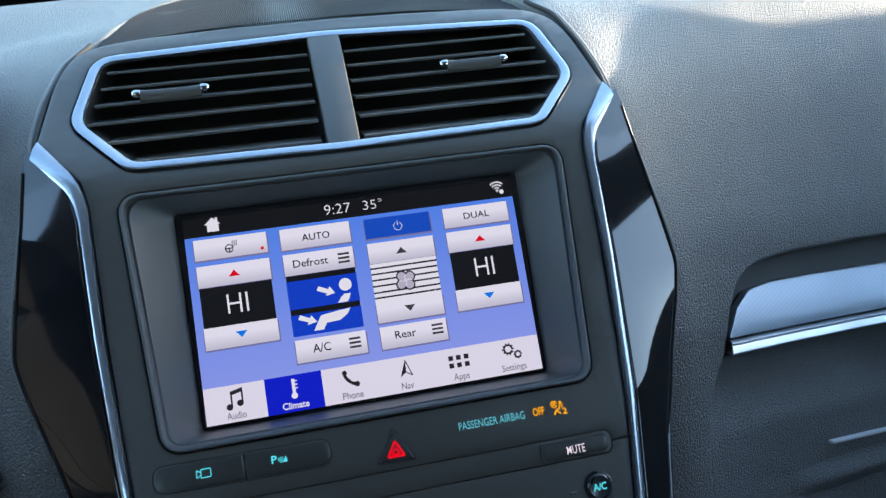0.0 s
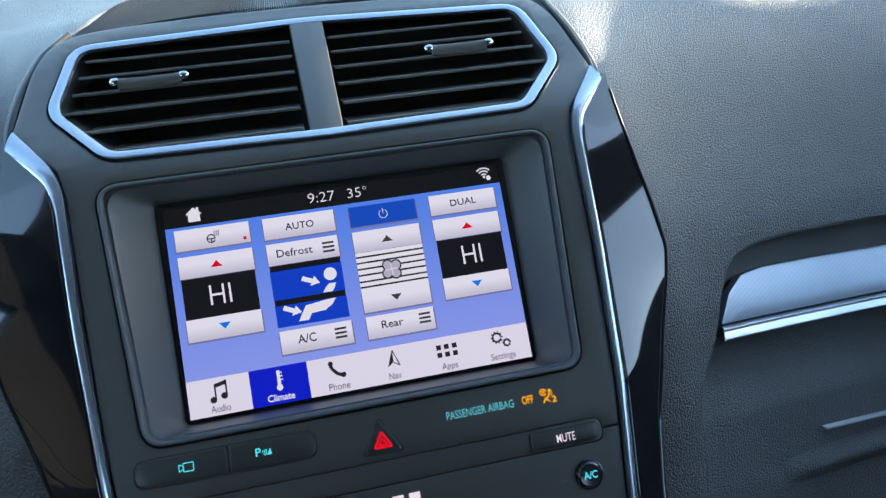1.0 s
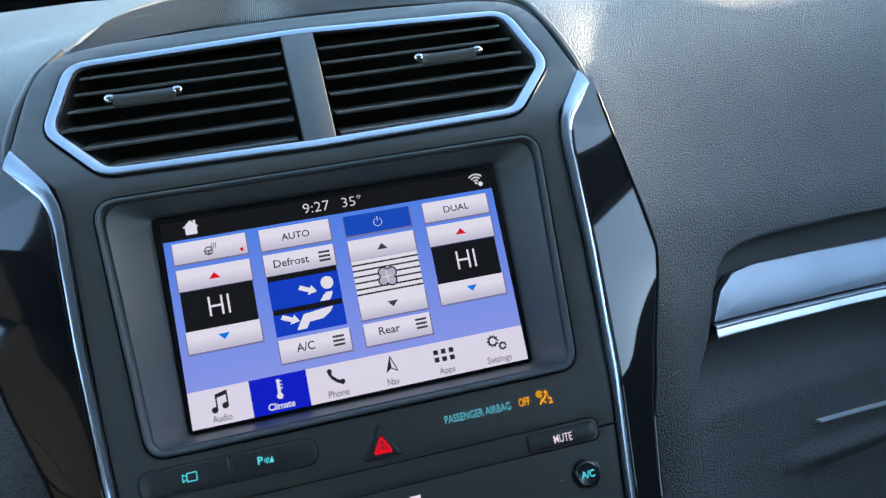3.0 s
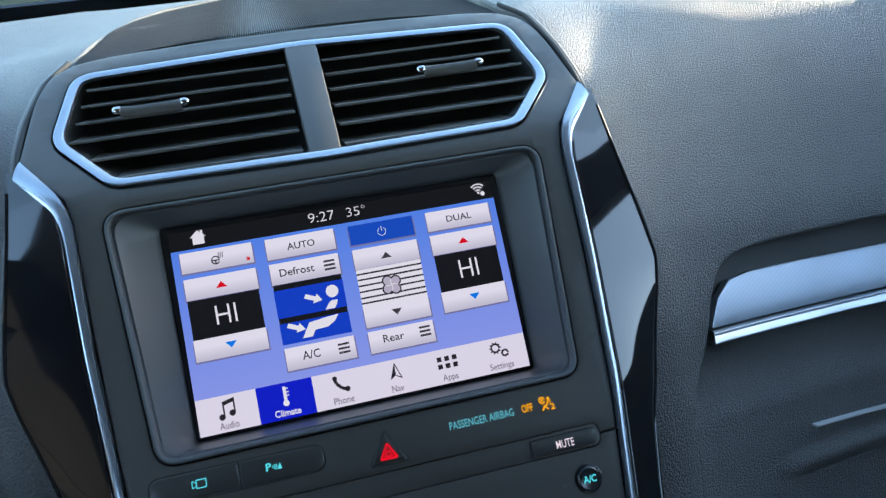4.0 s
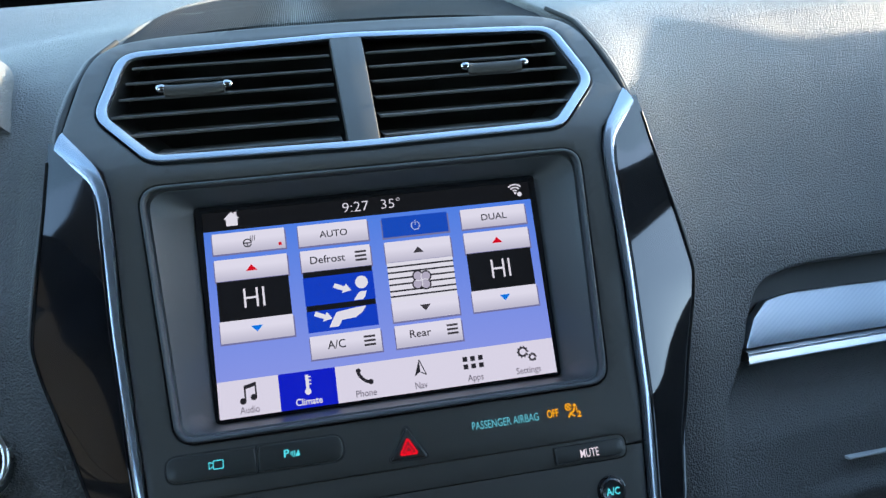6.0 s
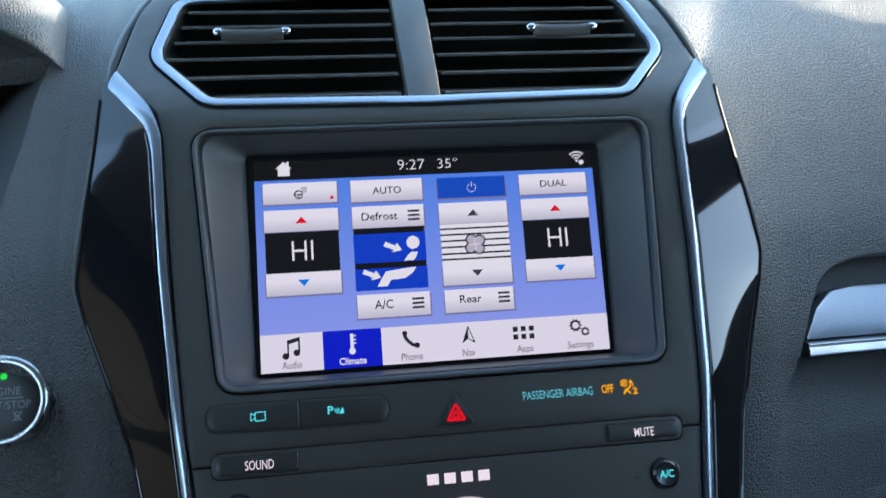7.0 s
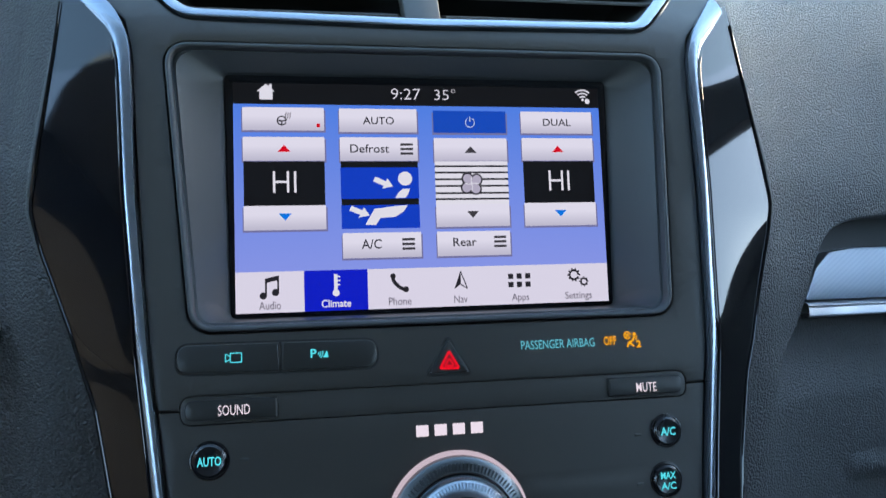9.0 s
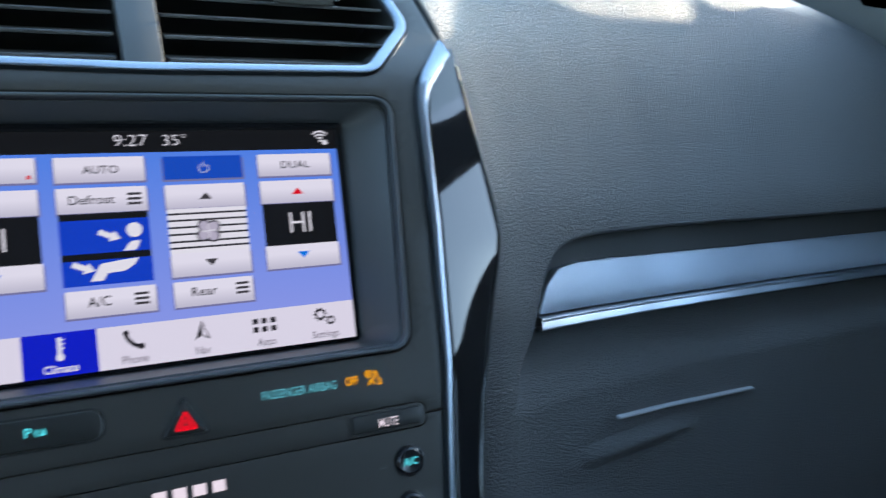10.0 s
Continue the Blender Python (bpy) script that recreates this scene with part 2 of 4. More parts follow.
def on_pad(x, v, off=0.0):
    """The dash pad: v runs up its rear face and on over the top, off goes into the pad."""
    y, z = smooth_line(PAD_Y, v, 1.2), smooth_line(PAD_Z, v, 1.2)
    dy, dz = smooth_line(PAD_Y, v + 0.5, 1.2) - y, smooth_line(PAD_Z, v + 0.5, 1.2) - z
    s = smooth_line(SWEEP, abs(x), 0.8)
    w = min(max((v - 5) / 11, 0), 1)
    drop = max(abs(x) - 48, 0) ** 2 * 0.006 * w
    n = math.hypot(dy, dz)
    return Vector((x, y + s + off * dz / n, z + 0.64 * s * w - drop - off * dy / n))


def on_knee(x, v, off=0.0):
    """The driver's side of the pad, nearly straight across."""
    p = on_pad(-min(abs(x), 17.8), v, off)
    fall = 0.15 * max(abs(x) - 11, 0) * min(max((v - 9) / 9, 0), 1) * (1 - min(max((v - 30) / 17, 0), 1))
    return Vector((x, p.y + 0.04 * max(abs(x) - 17.8, 0), p.z - fall))


def rounded(points, radius, seg=5):
    """A closed outline with its corners filleted; radius: one for all, or one each."""
    out, n = [], len(points)
    for k, p in enumerate(points):
        r = radius[k] if isinstance(radius, (list, tuple)) else radius
        p, a, b = Vector(p), Vector(points[k - 1]), Vector(points[(k + 1) % n])
        u, v = (a - p), (b - p)
        cut = min(r / max(math.tan(u.angle(v) / 2), 0.05), 0.45 * u.length, 0.45 * v.length)
        if r < 1e-4:
            out.append(p)
            continue
        s, e = p + u.normalized() * cut, p + v.normalized() * cut
        for j in range(seg + 1):
            t = j / seg
            out.append(s * (1 - t) ** 2 + p * 2 * t * (1 - t) + e * t * t)
    return out


def dense(points, step):
    out = []
    for a, b in zip(points, points[1:] + points[:1]):
        k = max(1, math.ceil((b - a).length / step))
        out += [a.lerp(b, j / k) for j in range(k)]
    return out


def inset(points, d):
    """The outline moved inwards by d."""
    area = sum(a.x * b.y - b.x * a.y for a, b in zip(points, points[1:] + points[:1]))
    sign, out, n = (1 if area > 0 else -1), [], len(points)
    for k, p in enumerate(points):
        a, b = (p - points[k - 1]), (points[(k + 1) % n] - p)
        na, nb = Vector((-a.y, a.x)).normalized() * sign, Vector((-b.y, b.x)).normalized() * sign
        m = na + nb
        m = m / max(m.length_squared / 2, 0.35)
        out.append(p + m * d)
    return out


def ring_strip(bm, la, lb):
    n = len(la)
    for k in range(n):
        bm.faces.new((la[k], la[(k + 1) % n], lb[(k + 1) % n], lb[k]))


def panel(outer, where, holes=(), front=0.0, depth=0.6, bevel=0.08, xs=(), zs=()):
    """A panel of this outline lying on a surface, with rounded edges, holes and real thickness."""
    bm = bmesh.new()
    edges = []
    for k, loop in enumerate((outer, *holes)):
        loop = [Vector(p) for p in loop]
        inner = inset(loop, bevel if k == 0 else -bevel)
        mid = inset(loop, 0.3 * bevel if k == 0 else -0.3 * bevel)
        rows = [[bm.verts.new((p.x, y, p.y)) for p in lp] for lp, y in ((inner, front), (mid, front + 0.3 * bevel), (loop, front + bevel), (loop, front + depth))]
        for a, b in zip(rows, rows[1:]):
            ring_strip(bm, a, b)
        edges += [bm.edges.get((rows[0][j], rows[0][(j + 1) % len(loop)])) for j in range(len(loop))]
    bmesh.ops.triangle_fill(bm, use_beauty=True, use_dissolve=False, edges=edges)
    for axis, cuts in ((0, xs), (2, zs)):
        for c in cuts:
            co, no = [0, 0, 0], [0, 0, 0]
            co[axis], no[axis] = c, 1
            bmesh.ops.bisect_plane(bm, geom=bm.verts[:] + bm.edges[:] + bm.faces[:], plane_co=co, plane_no=no, dist=1e-5)
    for v in bm.verts:
        v.co = where(v.co.x, v.co.z, v.co.y)
    return bm


def loft(loops, cap_first=False, cap_last=False):
    bm = bmesh.new()
    rows = [[bm.verts.new(p) for p in lp] for lp in loops]
    for a, b in zip(rows, rows[1:]):
        ring_strip(bm, a, b)
    if cap_first:
        bm.faces.new(rows[0])
    if cap_last:
        bm.faces.new(rows[-1])
    return bm


def grid(nu, nv, fn):
    bm = bmesh.new()
    vs = [[bm.verts.new(fn(u / nu, v / nv)) for v in range(nv + 1)] for u in range(nu + 1)]
    for u in range(nu):
        for v in range(nv):
            bm.faces.new((vs[u][v], vs[u + 1][v], vs[u + 1][v + 1], vs[u][v + 1]))
    return bm


def lathe(rings, cx, cz, seg=48, cap=True):
    """Rings of (radius, y) round an axis along y."""
    loops = [[Vector((cx + r * math.cos(2 * math.pi * k / seg), y, cz + r * math.sin(2 * math.pi * k / seg))) for k in range(seg)] for r, y in rings]
    return loft(loops, cap_last=cap)


def block(x0, x1, y0, y1, z0, z1, bevel=0.05):
    bm = bmesh.new()
    bmesh.ops.create_cube(bm, size=1)
    for v in bm.verts:
        v.co = Vector(((x0 + x1) / 2 + v.co.x * (x1 - x0), (y0 + y1) / 2 + v.co.y * (y1 - y0), (z0 + z1) / 2 + v.co.z * (z1 - z0)))
    if bevel:
        bmesh.ops.bevel(bm, geom=bm.edges[:], offset=bevel, segments=2, affect="EDGES", profile=0.6)
    return bm


def flat(points, where, off, thick=0.012):
    """A thin printed or lit shape."""
    bm = bmesh.new()
    a = [bm.verts.new(where(x, z, off)) for x, z in points]
    b = [bm.verts.new(where(x, z, off + thick)) for x, z in points]
    bm.faces.new(a)
    ring_strip(bm, a, b)
    return bm


def add_flat(bm, points, where, off):
    bm.faces.new([bm.verts.new(where(x, z, off)) for x, z in points])


def box2(x0, z0, x1, z1):
    return [(x0, z0), (x1, z0), (x1, z1), (x0, z1)]


def circle2(x, z, r, n=24, a0=0.0, a1=360.0):
    return [(x + r * math.cos(radians(a0 + (a1 - a0) * k / n)), z + r * math.sin(radians(a0 + (a1 - a0) * k / n))) for k in range(n + (a1 - a0 < 360))]


def stroke(points, w):
    """Quads along a line of points, w wide."""
    quads = []
    for (xa, za), (xb, zb) in zip(points, points[1:]):
        d = Vector((xb - xa, zb - za))
        n = Vector((-d.y, d.x)).normalized() * (w / 2)
        quads.append([(xa - n.x, za - n.y), (xb - n.x, zb - n.y), (xb + n.x, zb + n.y), (xa + n.x, za + n.y)])
    return quads


def marks(polys, where, off):
    bm = bmesh.new()
    for p in polys:
        add_flat(bm, p, where, off)
    return bm


def words(text, x0, z0, x1, z1, where, off, bold=0.0):
    """Lettering that fills the box."""
    cu = bpy.data.curves.new("words", "FONT")
    cu.body, cu.offset, cu.resolution_u = text, bold, 3
    ob = new("words", cu)
    bpy.context.view_layer.update()
    me = bpy.data.meshes.new_from_object(ob.evaluated_get(bpy.context.evaluated_depsgraph_get()))
    bpy.data.objects.remove(ob)
    bpy.data.curves.remove(cu)
    bm = bmesh.new()
    bm.from_mesh(me)
    bpy.data.meshes.remove(me)
    lo = [min(v.co[k] for v in bm.verts) for k in (0, 1)]
    hi = [max(v.co[k] for v in bm.verts) for k in (0, 1)]
    for v in bm.verts:
        v.co = where(x0 + (v.co.x - lo[0]) / (hi[0] - lo[0]) * (x1 - x0), z0 + (v.co.y - lo[1]) / (hi[1] - lo[1]) * (z1 - z0), off)
    return bm


def mirrored(points):
    return [(-x, z) for x, z in points]


def steps(a, b, n):
    return [a + (b - a) * k / n for k in range(n + 1)]


# ---- dashboard pads ----
dash = thing("dashboard", "charcoal grained vinyl dashboard with a sunlit shoulder beside the centre stack", "dashboard", (0, 5, -20))
LIP = [(15.7, 9.2), (15.75, 11), (15.7, 14.1), (15.3, 18.4), (14.5, 20.8), (13.8, 24), (13.3, 30), (12.2, 36), (10.2, 41), (5.3, 46.5), (0, 48)]
EDGE = [(12.68, -17), (12.98, -13), (13.68, -8.5), (14.68, -5.8), (16.15, -2.4), (16.67, -0.75), (16.48, 1.8), (16.12, 6)]
OPENING = [(75, -0.6), (58, -0.6), (36, -0.5), (29, -0.7), (24.4, -0.95), (21.9, -1.75), (20.6, -3.6), (19.9, -5.6), (19.3, -6.9), (18.3, -8.0), (17.8, -9.6), (17.5, -12), (17.2, -15), (17.1, -17)]


def corner_cut(points, times):
    """An open line with its corners cut again and again until it is smooth; both ends stay."""
    for _ in range(times):
        mid = [(a[0] + (b[0] - a[0]) * f, a[1] + (b[1] - a[1]) * f) for a, b in zip(points, points[1:]) for f in (0.25, 0.75)]
        points = points[:1] + mid[1:-1] + points[-1:]
    return points


def by_v(line, v):
    vs, xs_ = zip(*sorted((q, p) for p, q in line))
    return float(np.interp(v, vs, xs_))


def pad_mesh(pieces, outline, turned=1, where=on_pad):
    """Grids between two lines of the pad, with a rolled edge round the outline."""
    bm = bmesh.new()
    for vs, left, right, n in pieces:
        rows_ = []
        for v in vs:
            a, b = left(v), right(v)
            rows_.append([bm.verts.new(where(turned * (a + (b - a) * (k / n) ** 1.7), v)) for k in range(n + 1)])
        for ra, rb in zip(rows_, rows_[1:]):
            for k in range(n):
                bm.faces.new((ra[k], ra[k + 1], rb[k + 1], rb[k]))
    bmesh.ops.remove_doubles(bm, verts=bm.verts, dist=0.0005)
    line = dense(rounded([(turned * x, v) for x, v in outline], 0.25, 3), 0.5)
    loops = [[where(p.x, p.y, off) for p in inset(line, d)] for d, off in ((0.10, -0.002), (0.02, 0.008), (-0.06, 0.04), (-0.13, 0.11), (-0.17, 0.24), (-0.18, 1.5))]
    rows_ = [[bm.verts.new(p) for p in lp] for lp in loops]
    for ra, rb in zip(rows_, rows_[1:]):
        ring_strip(bm, ra, rb)
    return bm


OPENING = corner_cut(OPENING, 4)
inner = EDGE + LIP
rows_low, rows_high = steps(-17, -4, 30) + steps(-3.8, -0.6, 28), steps(-0.6, 28, 62) + steps(29, 48, 20)
right_pad = inner + [(0, 56), (40, 55), (75, 46), (75, 10)] + OPENING
part("pad", pad_mesh([(rows_low, lambda v: by_v(inner, v), lambda v: by_v([p for p in OPENING if p[0] < 42], v), 26), (rows_high, lambda v: by_v(inner, v), lambda v: 75, 90), (steps(48, 55, 5), lambda v: 0, lambda v: 75, 60)], right_pad), LEATHER, dash, sharp=60)
HOOD_LINE = [(21.6, -1.6), (20.7, 2.4), (19.8, 7.5), (19.5, 11.1), (19.4, 13)]
left_pad = EDGE + LIP[:-1] + [(5.3, 46.6), (40, 46.4), (75, 43), (75, 13), (19.4, 13), (19.5, 11.1), (19.8, 7.5), (20.7, 2.4), (21.6, -1.6), (60, -1.6), (60, -17)]
part("pad", pad_mesh([(steps(-17, -1.6, 36), lambda v: by_v(inner, v), lambda v: 60, 60), (steps(-1.6, 13, 40), lambda v: by_v(inner, v), lambda v: by_v(HOOD_LINE, v), 20), (steps(13, 28, 34) + steps(29, 46.5, 20), lambda v: by_v(inner, v), lambda v: 75, 80)], left_pad, -1, on_knee), LEATHER, dash, sharp=60)


ROLL = [(x + 0.06, v) for x, v in EDGE] + [(15.78, 9.6)]


def bead(points, r):
    """A thin round bead along a line."""
    loops = []
    for k, p in enumerate(points):
        d = (points[min(k + 1, len(points) - 1)] - points[max(k - 1, 0)]).normalized()
        a = d.cross(Vector((0, 1, 0))).normalized()
        b = a.cross(d)
        loops.append([p + r * (math.cos(t) * a + math.sin(t) * b) for t in (2 * math.pi * j / 10 for j in range(10))])
    return loft(loops, True, True)


for turned, where in ((1, on_pad), (-1, on_knee)):
    lip = [(by_v(inner, v) - 0.06, v) for v in steps(9.4, 21.5, 36)]
    part("edge_roll", bead([where(turned * (x + 0.20), v, -0.10) for x, v in lip], 0.15), ROLLED, dash)
    # only a gap lies here; its shade is put into this black bead
    part("edge_gap", bead([where(turned * (x - 0.06), v, -0.14) for x, v in lip], 0.16), SHAFT_GAP, dash, "black bead standing in for the shaded gap along the fascia")
    low = [(by_v(ROLL, v), v) for v in steps(-17, 9.6, 70)]
    part("edge_roll", bead([where(turned * x, v, -0.06) for x, v in low], 0.12), ROLLED, dash)
# instrument hood and the surround under it
HOOD = [(14, 18.2), (6.5, 17.5), (3.0, 16.2), (1.3, 14.4), (0.55, 12.6), (0.4, 11.55), (0.6, 11.25), (1.4, 11.3), (9, 12.2)]


def hood(u, v):
    """The cowl over the instruments: a padded arch with a crisp lower edge."""
    k = v * (len(HOOD) - 1)
    y, z = (smooth_line([(j, p[i]) for j, p in enumerate(HOOD)], k, 0.35) for i in (0, 1))
    d = 40 * u ** 2.2
    s = math.sqrt(max(0.0, 1 - (1 - min(1, d / 1.6)) ** 2))
    z = 11.3 + (z - 11.3) * (0.70 + 0.30 * s)
    x = -18.62 - d - 0.26 * (z - 11.3)
    return Vector((x, 7 + (y - 7) * (0.84 + 0.16 * s), z + 5.5 * (1 - math.exp(-d / 8))))


hb = grid(44, 72, hood)
hb.verts.ensure_lookup_table()
hb.faces.new([hb.verts[k] for k in range(73)])
part("instrument_hood", hb, LEATHER, dash, "grained hood over the instruments", sharp=70)


def surround_at(u, v):
    """The smooth cheek that runs from the pad's edge back to the instruments."""
    z = -1.6 + 14.2 * v
    p = on_knee(-by_v(HOOD_LINE, z) + 0.3, z, 0.22 + 0.25 * min(1, 12 * u))
    return p + Vector((-8.5 * u, 8.5 * u ** 1.15, 0))


part("instrument_surround", grid(24, 28, surround_at), BEZEL, dash, "smooth dark cheek beside the instruments")
part("instrument_lens", grid(2, 2, lambda u, v: Vector((-24 - 30 * u, 7.2, 0 + 12 * v))), GLASSY, dash)
# speaker grille on top: a sunk tray with fine ribs
GRILLE_HALF = [(14.3, 20.6), (13.75, 24), (13.25, 30), (12.1, 36), (10.1, 41), (5.2, 46.5), (0, 48.1)]
tray = [(-14.0, 20.2)] + mirrored(GRILLE_HALF) + GRILLE_HALF[::-1][1:] + [(14.0, 20.2)]
grille = thing("speaker_grille", "black ribbed speaker grille set into the dashboard top", "speaker grille", (0, 10, 20))


def on_top(x, v, off=0.0):
    """The straight bed of the grille."""
    t = v - 20.3
    droop = 0.9 * (abs(x) / 14) ** 3 * max(0, 1 - t / 12)
    return Vector((x, 6.9 + 0.842 * t + 0.54 * off, 18.85 + 0.539 * t - 0.84 * off - droop))


part("tray", panel(rounded(tray, 0.2, 2), on_top, front=0.24, depth=0.5, bevel=0.03, xs=(-10, -5, 0, 5, 10), zs=steps(21, 47, 16)), DARK, grille)
rib_mesh = None
hx, hv = zip(*[(x, v) for x, v in GRILLE_HALF[::-1]])
for k in range(-92, 93):
    x = k * 0.15
    far = float(np.interp(abs(x), hx, hv)) - 0.15
    near = 20.0 + 0.5 * (1 - (x / 14) ** 2)
    if rib_mesh is None:
        rb = bmesh.new()
        rib_mesh = bpy.data.meshes.new("rib")
        sect = [(-0.046, 0.0), (-0.032, 0.15), (0.032, 0.15), (0.046, 0.0)]
        rows_ = [[rb.verts.new((dx / 100, y, dz / 100)) for dx, dz in sect] for y in (0.0, 1.0)]
        ring_strip(rb, rows_[0], rows_[1])
        rb.faces.new(rows_[0]), rb.faces.new(rows_[1])
        bmesh.ops.recalc_face_normals(rb, faces=rb.faces)
        rb.to_mesh(rib_mesh), rb.free()
        rib_mesh.materials.append(RIB)
    a, b = on_top(x, near, 0.22), on_top(x, far, 0.22)
    rib = new("rib", rib_mesh)
    rib.parent = grille
    d = (b - a) / 100
    rib.matrix_basis = Matrix.Translation((a - ANCHOR[grille.name]) / 100) @ pose(0, 0, 0, math.degrees(math.atan2(d.z, d.y))) @ Matrix.Diagonal((1, d.length, 1, 1))

# ---- centre stack ----
stack = thing("center_stack", "matt black plastic centre stack with backlit buttons round a display", "centre console", (0, 0, -18))
SIDE_IN = [(15.44, 10.4), (15.3, 10.2), (13.05, 7.55), (12.7, 6.2), (12.2, 0.5), (11.75, -4.0), (11.25, -8.2), (11.15, -8.8)]
TOP = [(0, 18.55), (7, 18.45), (13.2, 18.05), (14.9, 16.9), (15.55, 13.8)]
RAIL = rounded([(10.28, -8.31), (10.28, -9.37), (-10.36, -9.37), (-10.36, -8.31)], 0.44, 8)
SEAM = [(10.28, -8.83)] + [(p.x, p.y) for p in RAIL[8::-1]] + [(p.x, p.y) for p in RAIL[:26:-1]] + [(-10.36, -8.83)]
VENT = [(13.4, 16.65), (14.1, 11.3), (10.85, 7.78), (0, 7.6), (-10.85, 7.78), (-14.1, 11.3), (-13.4, 16.65), (0, 17.35)]
VENT_R = [1.6, 2.2, 1.8, 20, 1.8, 2.2, 1.6, 20]
RIM = [(11.27, 6.42), (9.88, -5.72), (-9.88, -5.72), (-11.27, 6.42)]
vent_line = dense(inset(rounded(VENT, VENT_R, 6), -0.05), 0.9)
rim_line = dense(inset(rounded(RIM, 0.9, 8), -0.24), 0.9)
TOP = corner_cut([(0, 18.55), (7, 18.45), (12.4, 18.1), (14.45, 17.2), (15.2, 15.0), (15.34, 12.5)], 3)
fascia = TOP + SIDE_IN + SEAM + mirrored(SIDE_IN)[::-1] + mirrored(TOP)[::-1][:-1]
ZS = steps(-9, 19, 40)
part("fascia", panel(rounded(fascia, 0.12, 3), on_face, [vent_line, rim_line], depth=1.2, bevel=0.1, xs=steps(-15, 15, 30), zs=ZS), PLASTIC, stack)
LOWER = [(11.12, -8.87), (10.7, -12.5), (10.25, -18), (-10.25, -18), (-10.7, -12.5), (-11.12, -8.87), (-10.40, -8.87)] + [(p.x, p.y - 0.03) for p in RAIL[26:8:-1]] + [(10.32, -8.87)]
part("lower_fascia", panel([Vector(p) for p in LOWER], on_face, front=0.02, depth=1.0, bevel=0.03, zs=steps(-18, -9, 9)), PLASTIC, stack)
part("button_rail", panel(inset(RAIL, 0.01), on_face, front=0.06, depth=0.5, bevel=0.02, xs=steps(-10, 10, 10)), PLASTIC, stack)
# deep bezel round the display
GLASS_RIM = [(9.12, 5.62), (8.95, -5.45), (-8.95, -5.45), (-9.12, 5.62)]
glass_line = rounded(GLASS_RIM, 0.3, 8)
bez_out = rounded(RIM, 0.9, 8)
BEAD = [(-0.17, 0.5), (-0.17, -0.02), (-0.14, -0.09), (-0.07, -0.125), (0.0, -0.11), (0.045, -0.05), (0.06, 0.06), (0.07, 0.34), (0.16, 0.36)]
wall = []
for f, r in ((0.06, 0.95), (0.3, 1.1), (0.62, 0.9), (0.88, 0.5)):
    ring = rounded([(Vector(a) * (1 - f) + Vector(b) * f) for a, b in zip([(11.16, 6.32), (9.78, -5.63), (-9.78, -5.63), (-11.16, 6.32)], GLASS_RIM)], r, 8)
    wall.append([Vector((p.x, on_face(p.x, p.y, 0.18).y * (1 - f) + 0.02 * f, p.y)) for p in ring])
part("display_bezel", loft([[on_face(p.x, p.y, off) for p in inset(bez_out, d)] for d, off in BEAD] + wall + [[Vector((p.x, 0.02, p.y)) for p in glass_line], [Vector((p.x, 0.5, p.y)) for p in glass_line]]), BEZEL, stack, sharp=50)

# ---- display ----
screen = thing("touchscreen", "lit colour touchscreen showing the climate page in blue and grey", "touchscreen", (0, 0, -5.4))
part("glass", panel(inset(glass_line, 0.03), on_screen, front=0.0, depth=0.4, bevel=0.03), GLASSY, screen)


def ui(name, polys, mat, level, parent=screen, label=""):
    return part(name, marks(polys, on_screen, -0.012 * level), mat, parent, label, smooth=False)


def ui_words(text, x0, z0, x1, z1, mat, level, parent=screen, bold=0.008):
    return part("lettering", words(text, x0, z0, x1, z1, on_screen, -0.012 * level, bold), mat, parent, smooth=False)


ui("status_bar", [box2(-8.7, 4.25, 8.7, 5.22)], UI_BLACK, 1)
page = ui("page_background", [box2(-8.7, -3.39, 8.7, 4.25)], UI_BLUE, 1)
tabs = ui("tab_bar", [box2(-8.7, -5.22, 8.7, -3.39)], UI_BAR, 1)
ui("home_icon", [[(-7.66, 4.83), (-6.84, 4.83), (-7.24, 5.2)], box2(-7.53, 4.46, -6.95, 4.86), box2(-7.1, 4.9, -6.98, 5.18)], UI_WHITE, 2)
ui_words("9:27", -1.53, 4.55, -0.15, 5.07, UI_WHITE, 2, bold=-0.012)
ui_words("35\u00b0", 0.52, 4.55, 1.54, 5.07, UI_WHITE, 2, bold=-0.012)
arcs = []
for r in (0.18, 0.34, 0.5):
    arcs += stroke(circle2(7.9, 4.64, r, 8, 45, 135), 0.075)
ui("wifi_icon", arcs + [circle2(7.9, 4.66, 0.07, 10), circle2(8.13, 4.58, 0.13, 16)], UI_WHITE, 2)


def soft_button(x0, z0, x1, z1, mat=None):
    mat = mat or UI_LIGHT
    ui("button_shade", [box2(x0 - 0.05, z0 - 0.09, x1 + 0.07, z1 - 0.1)], UI_EDGE, 2, page)
    return ui("soft_button", [box2(x0, z0, x1, z1)], mat, 3, page)


def menu_lines(x, z):
    ui("menu_icon", [box2(x, z + k * 0.215 - 0.056, x + 0.59, z + k * 0.215 + 0.056) for k in (-1, 0, 1)], UI_ASH, 4, page)


def arrow_key(x, z, up, mat):
    s = 0.16 if up else -0.16
    ui("arrow_icon", [[(x - 0.29, z - s), (x + 0.29, z - s), (x, z + s)]], mat, 4, page)


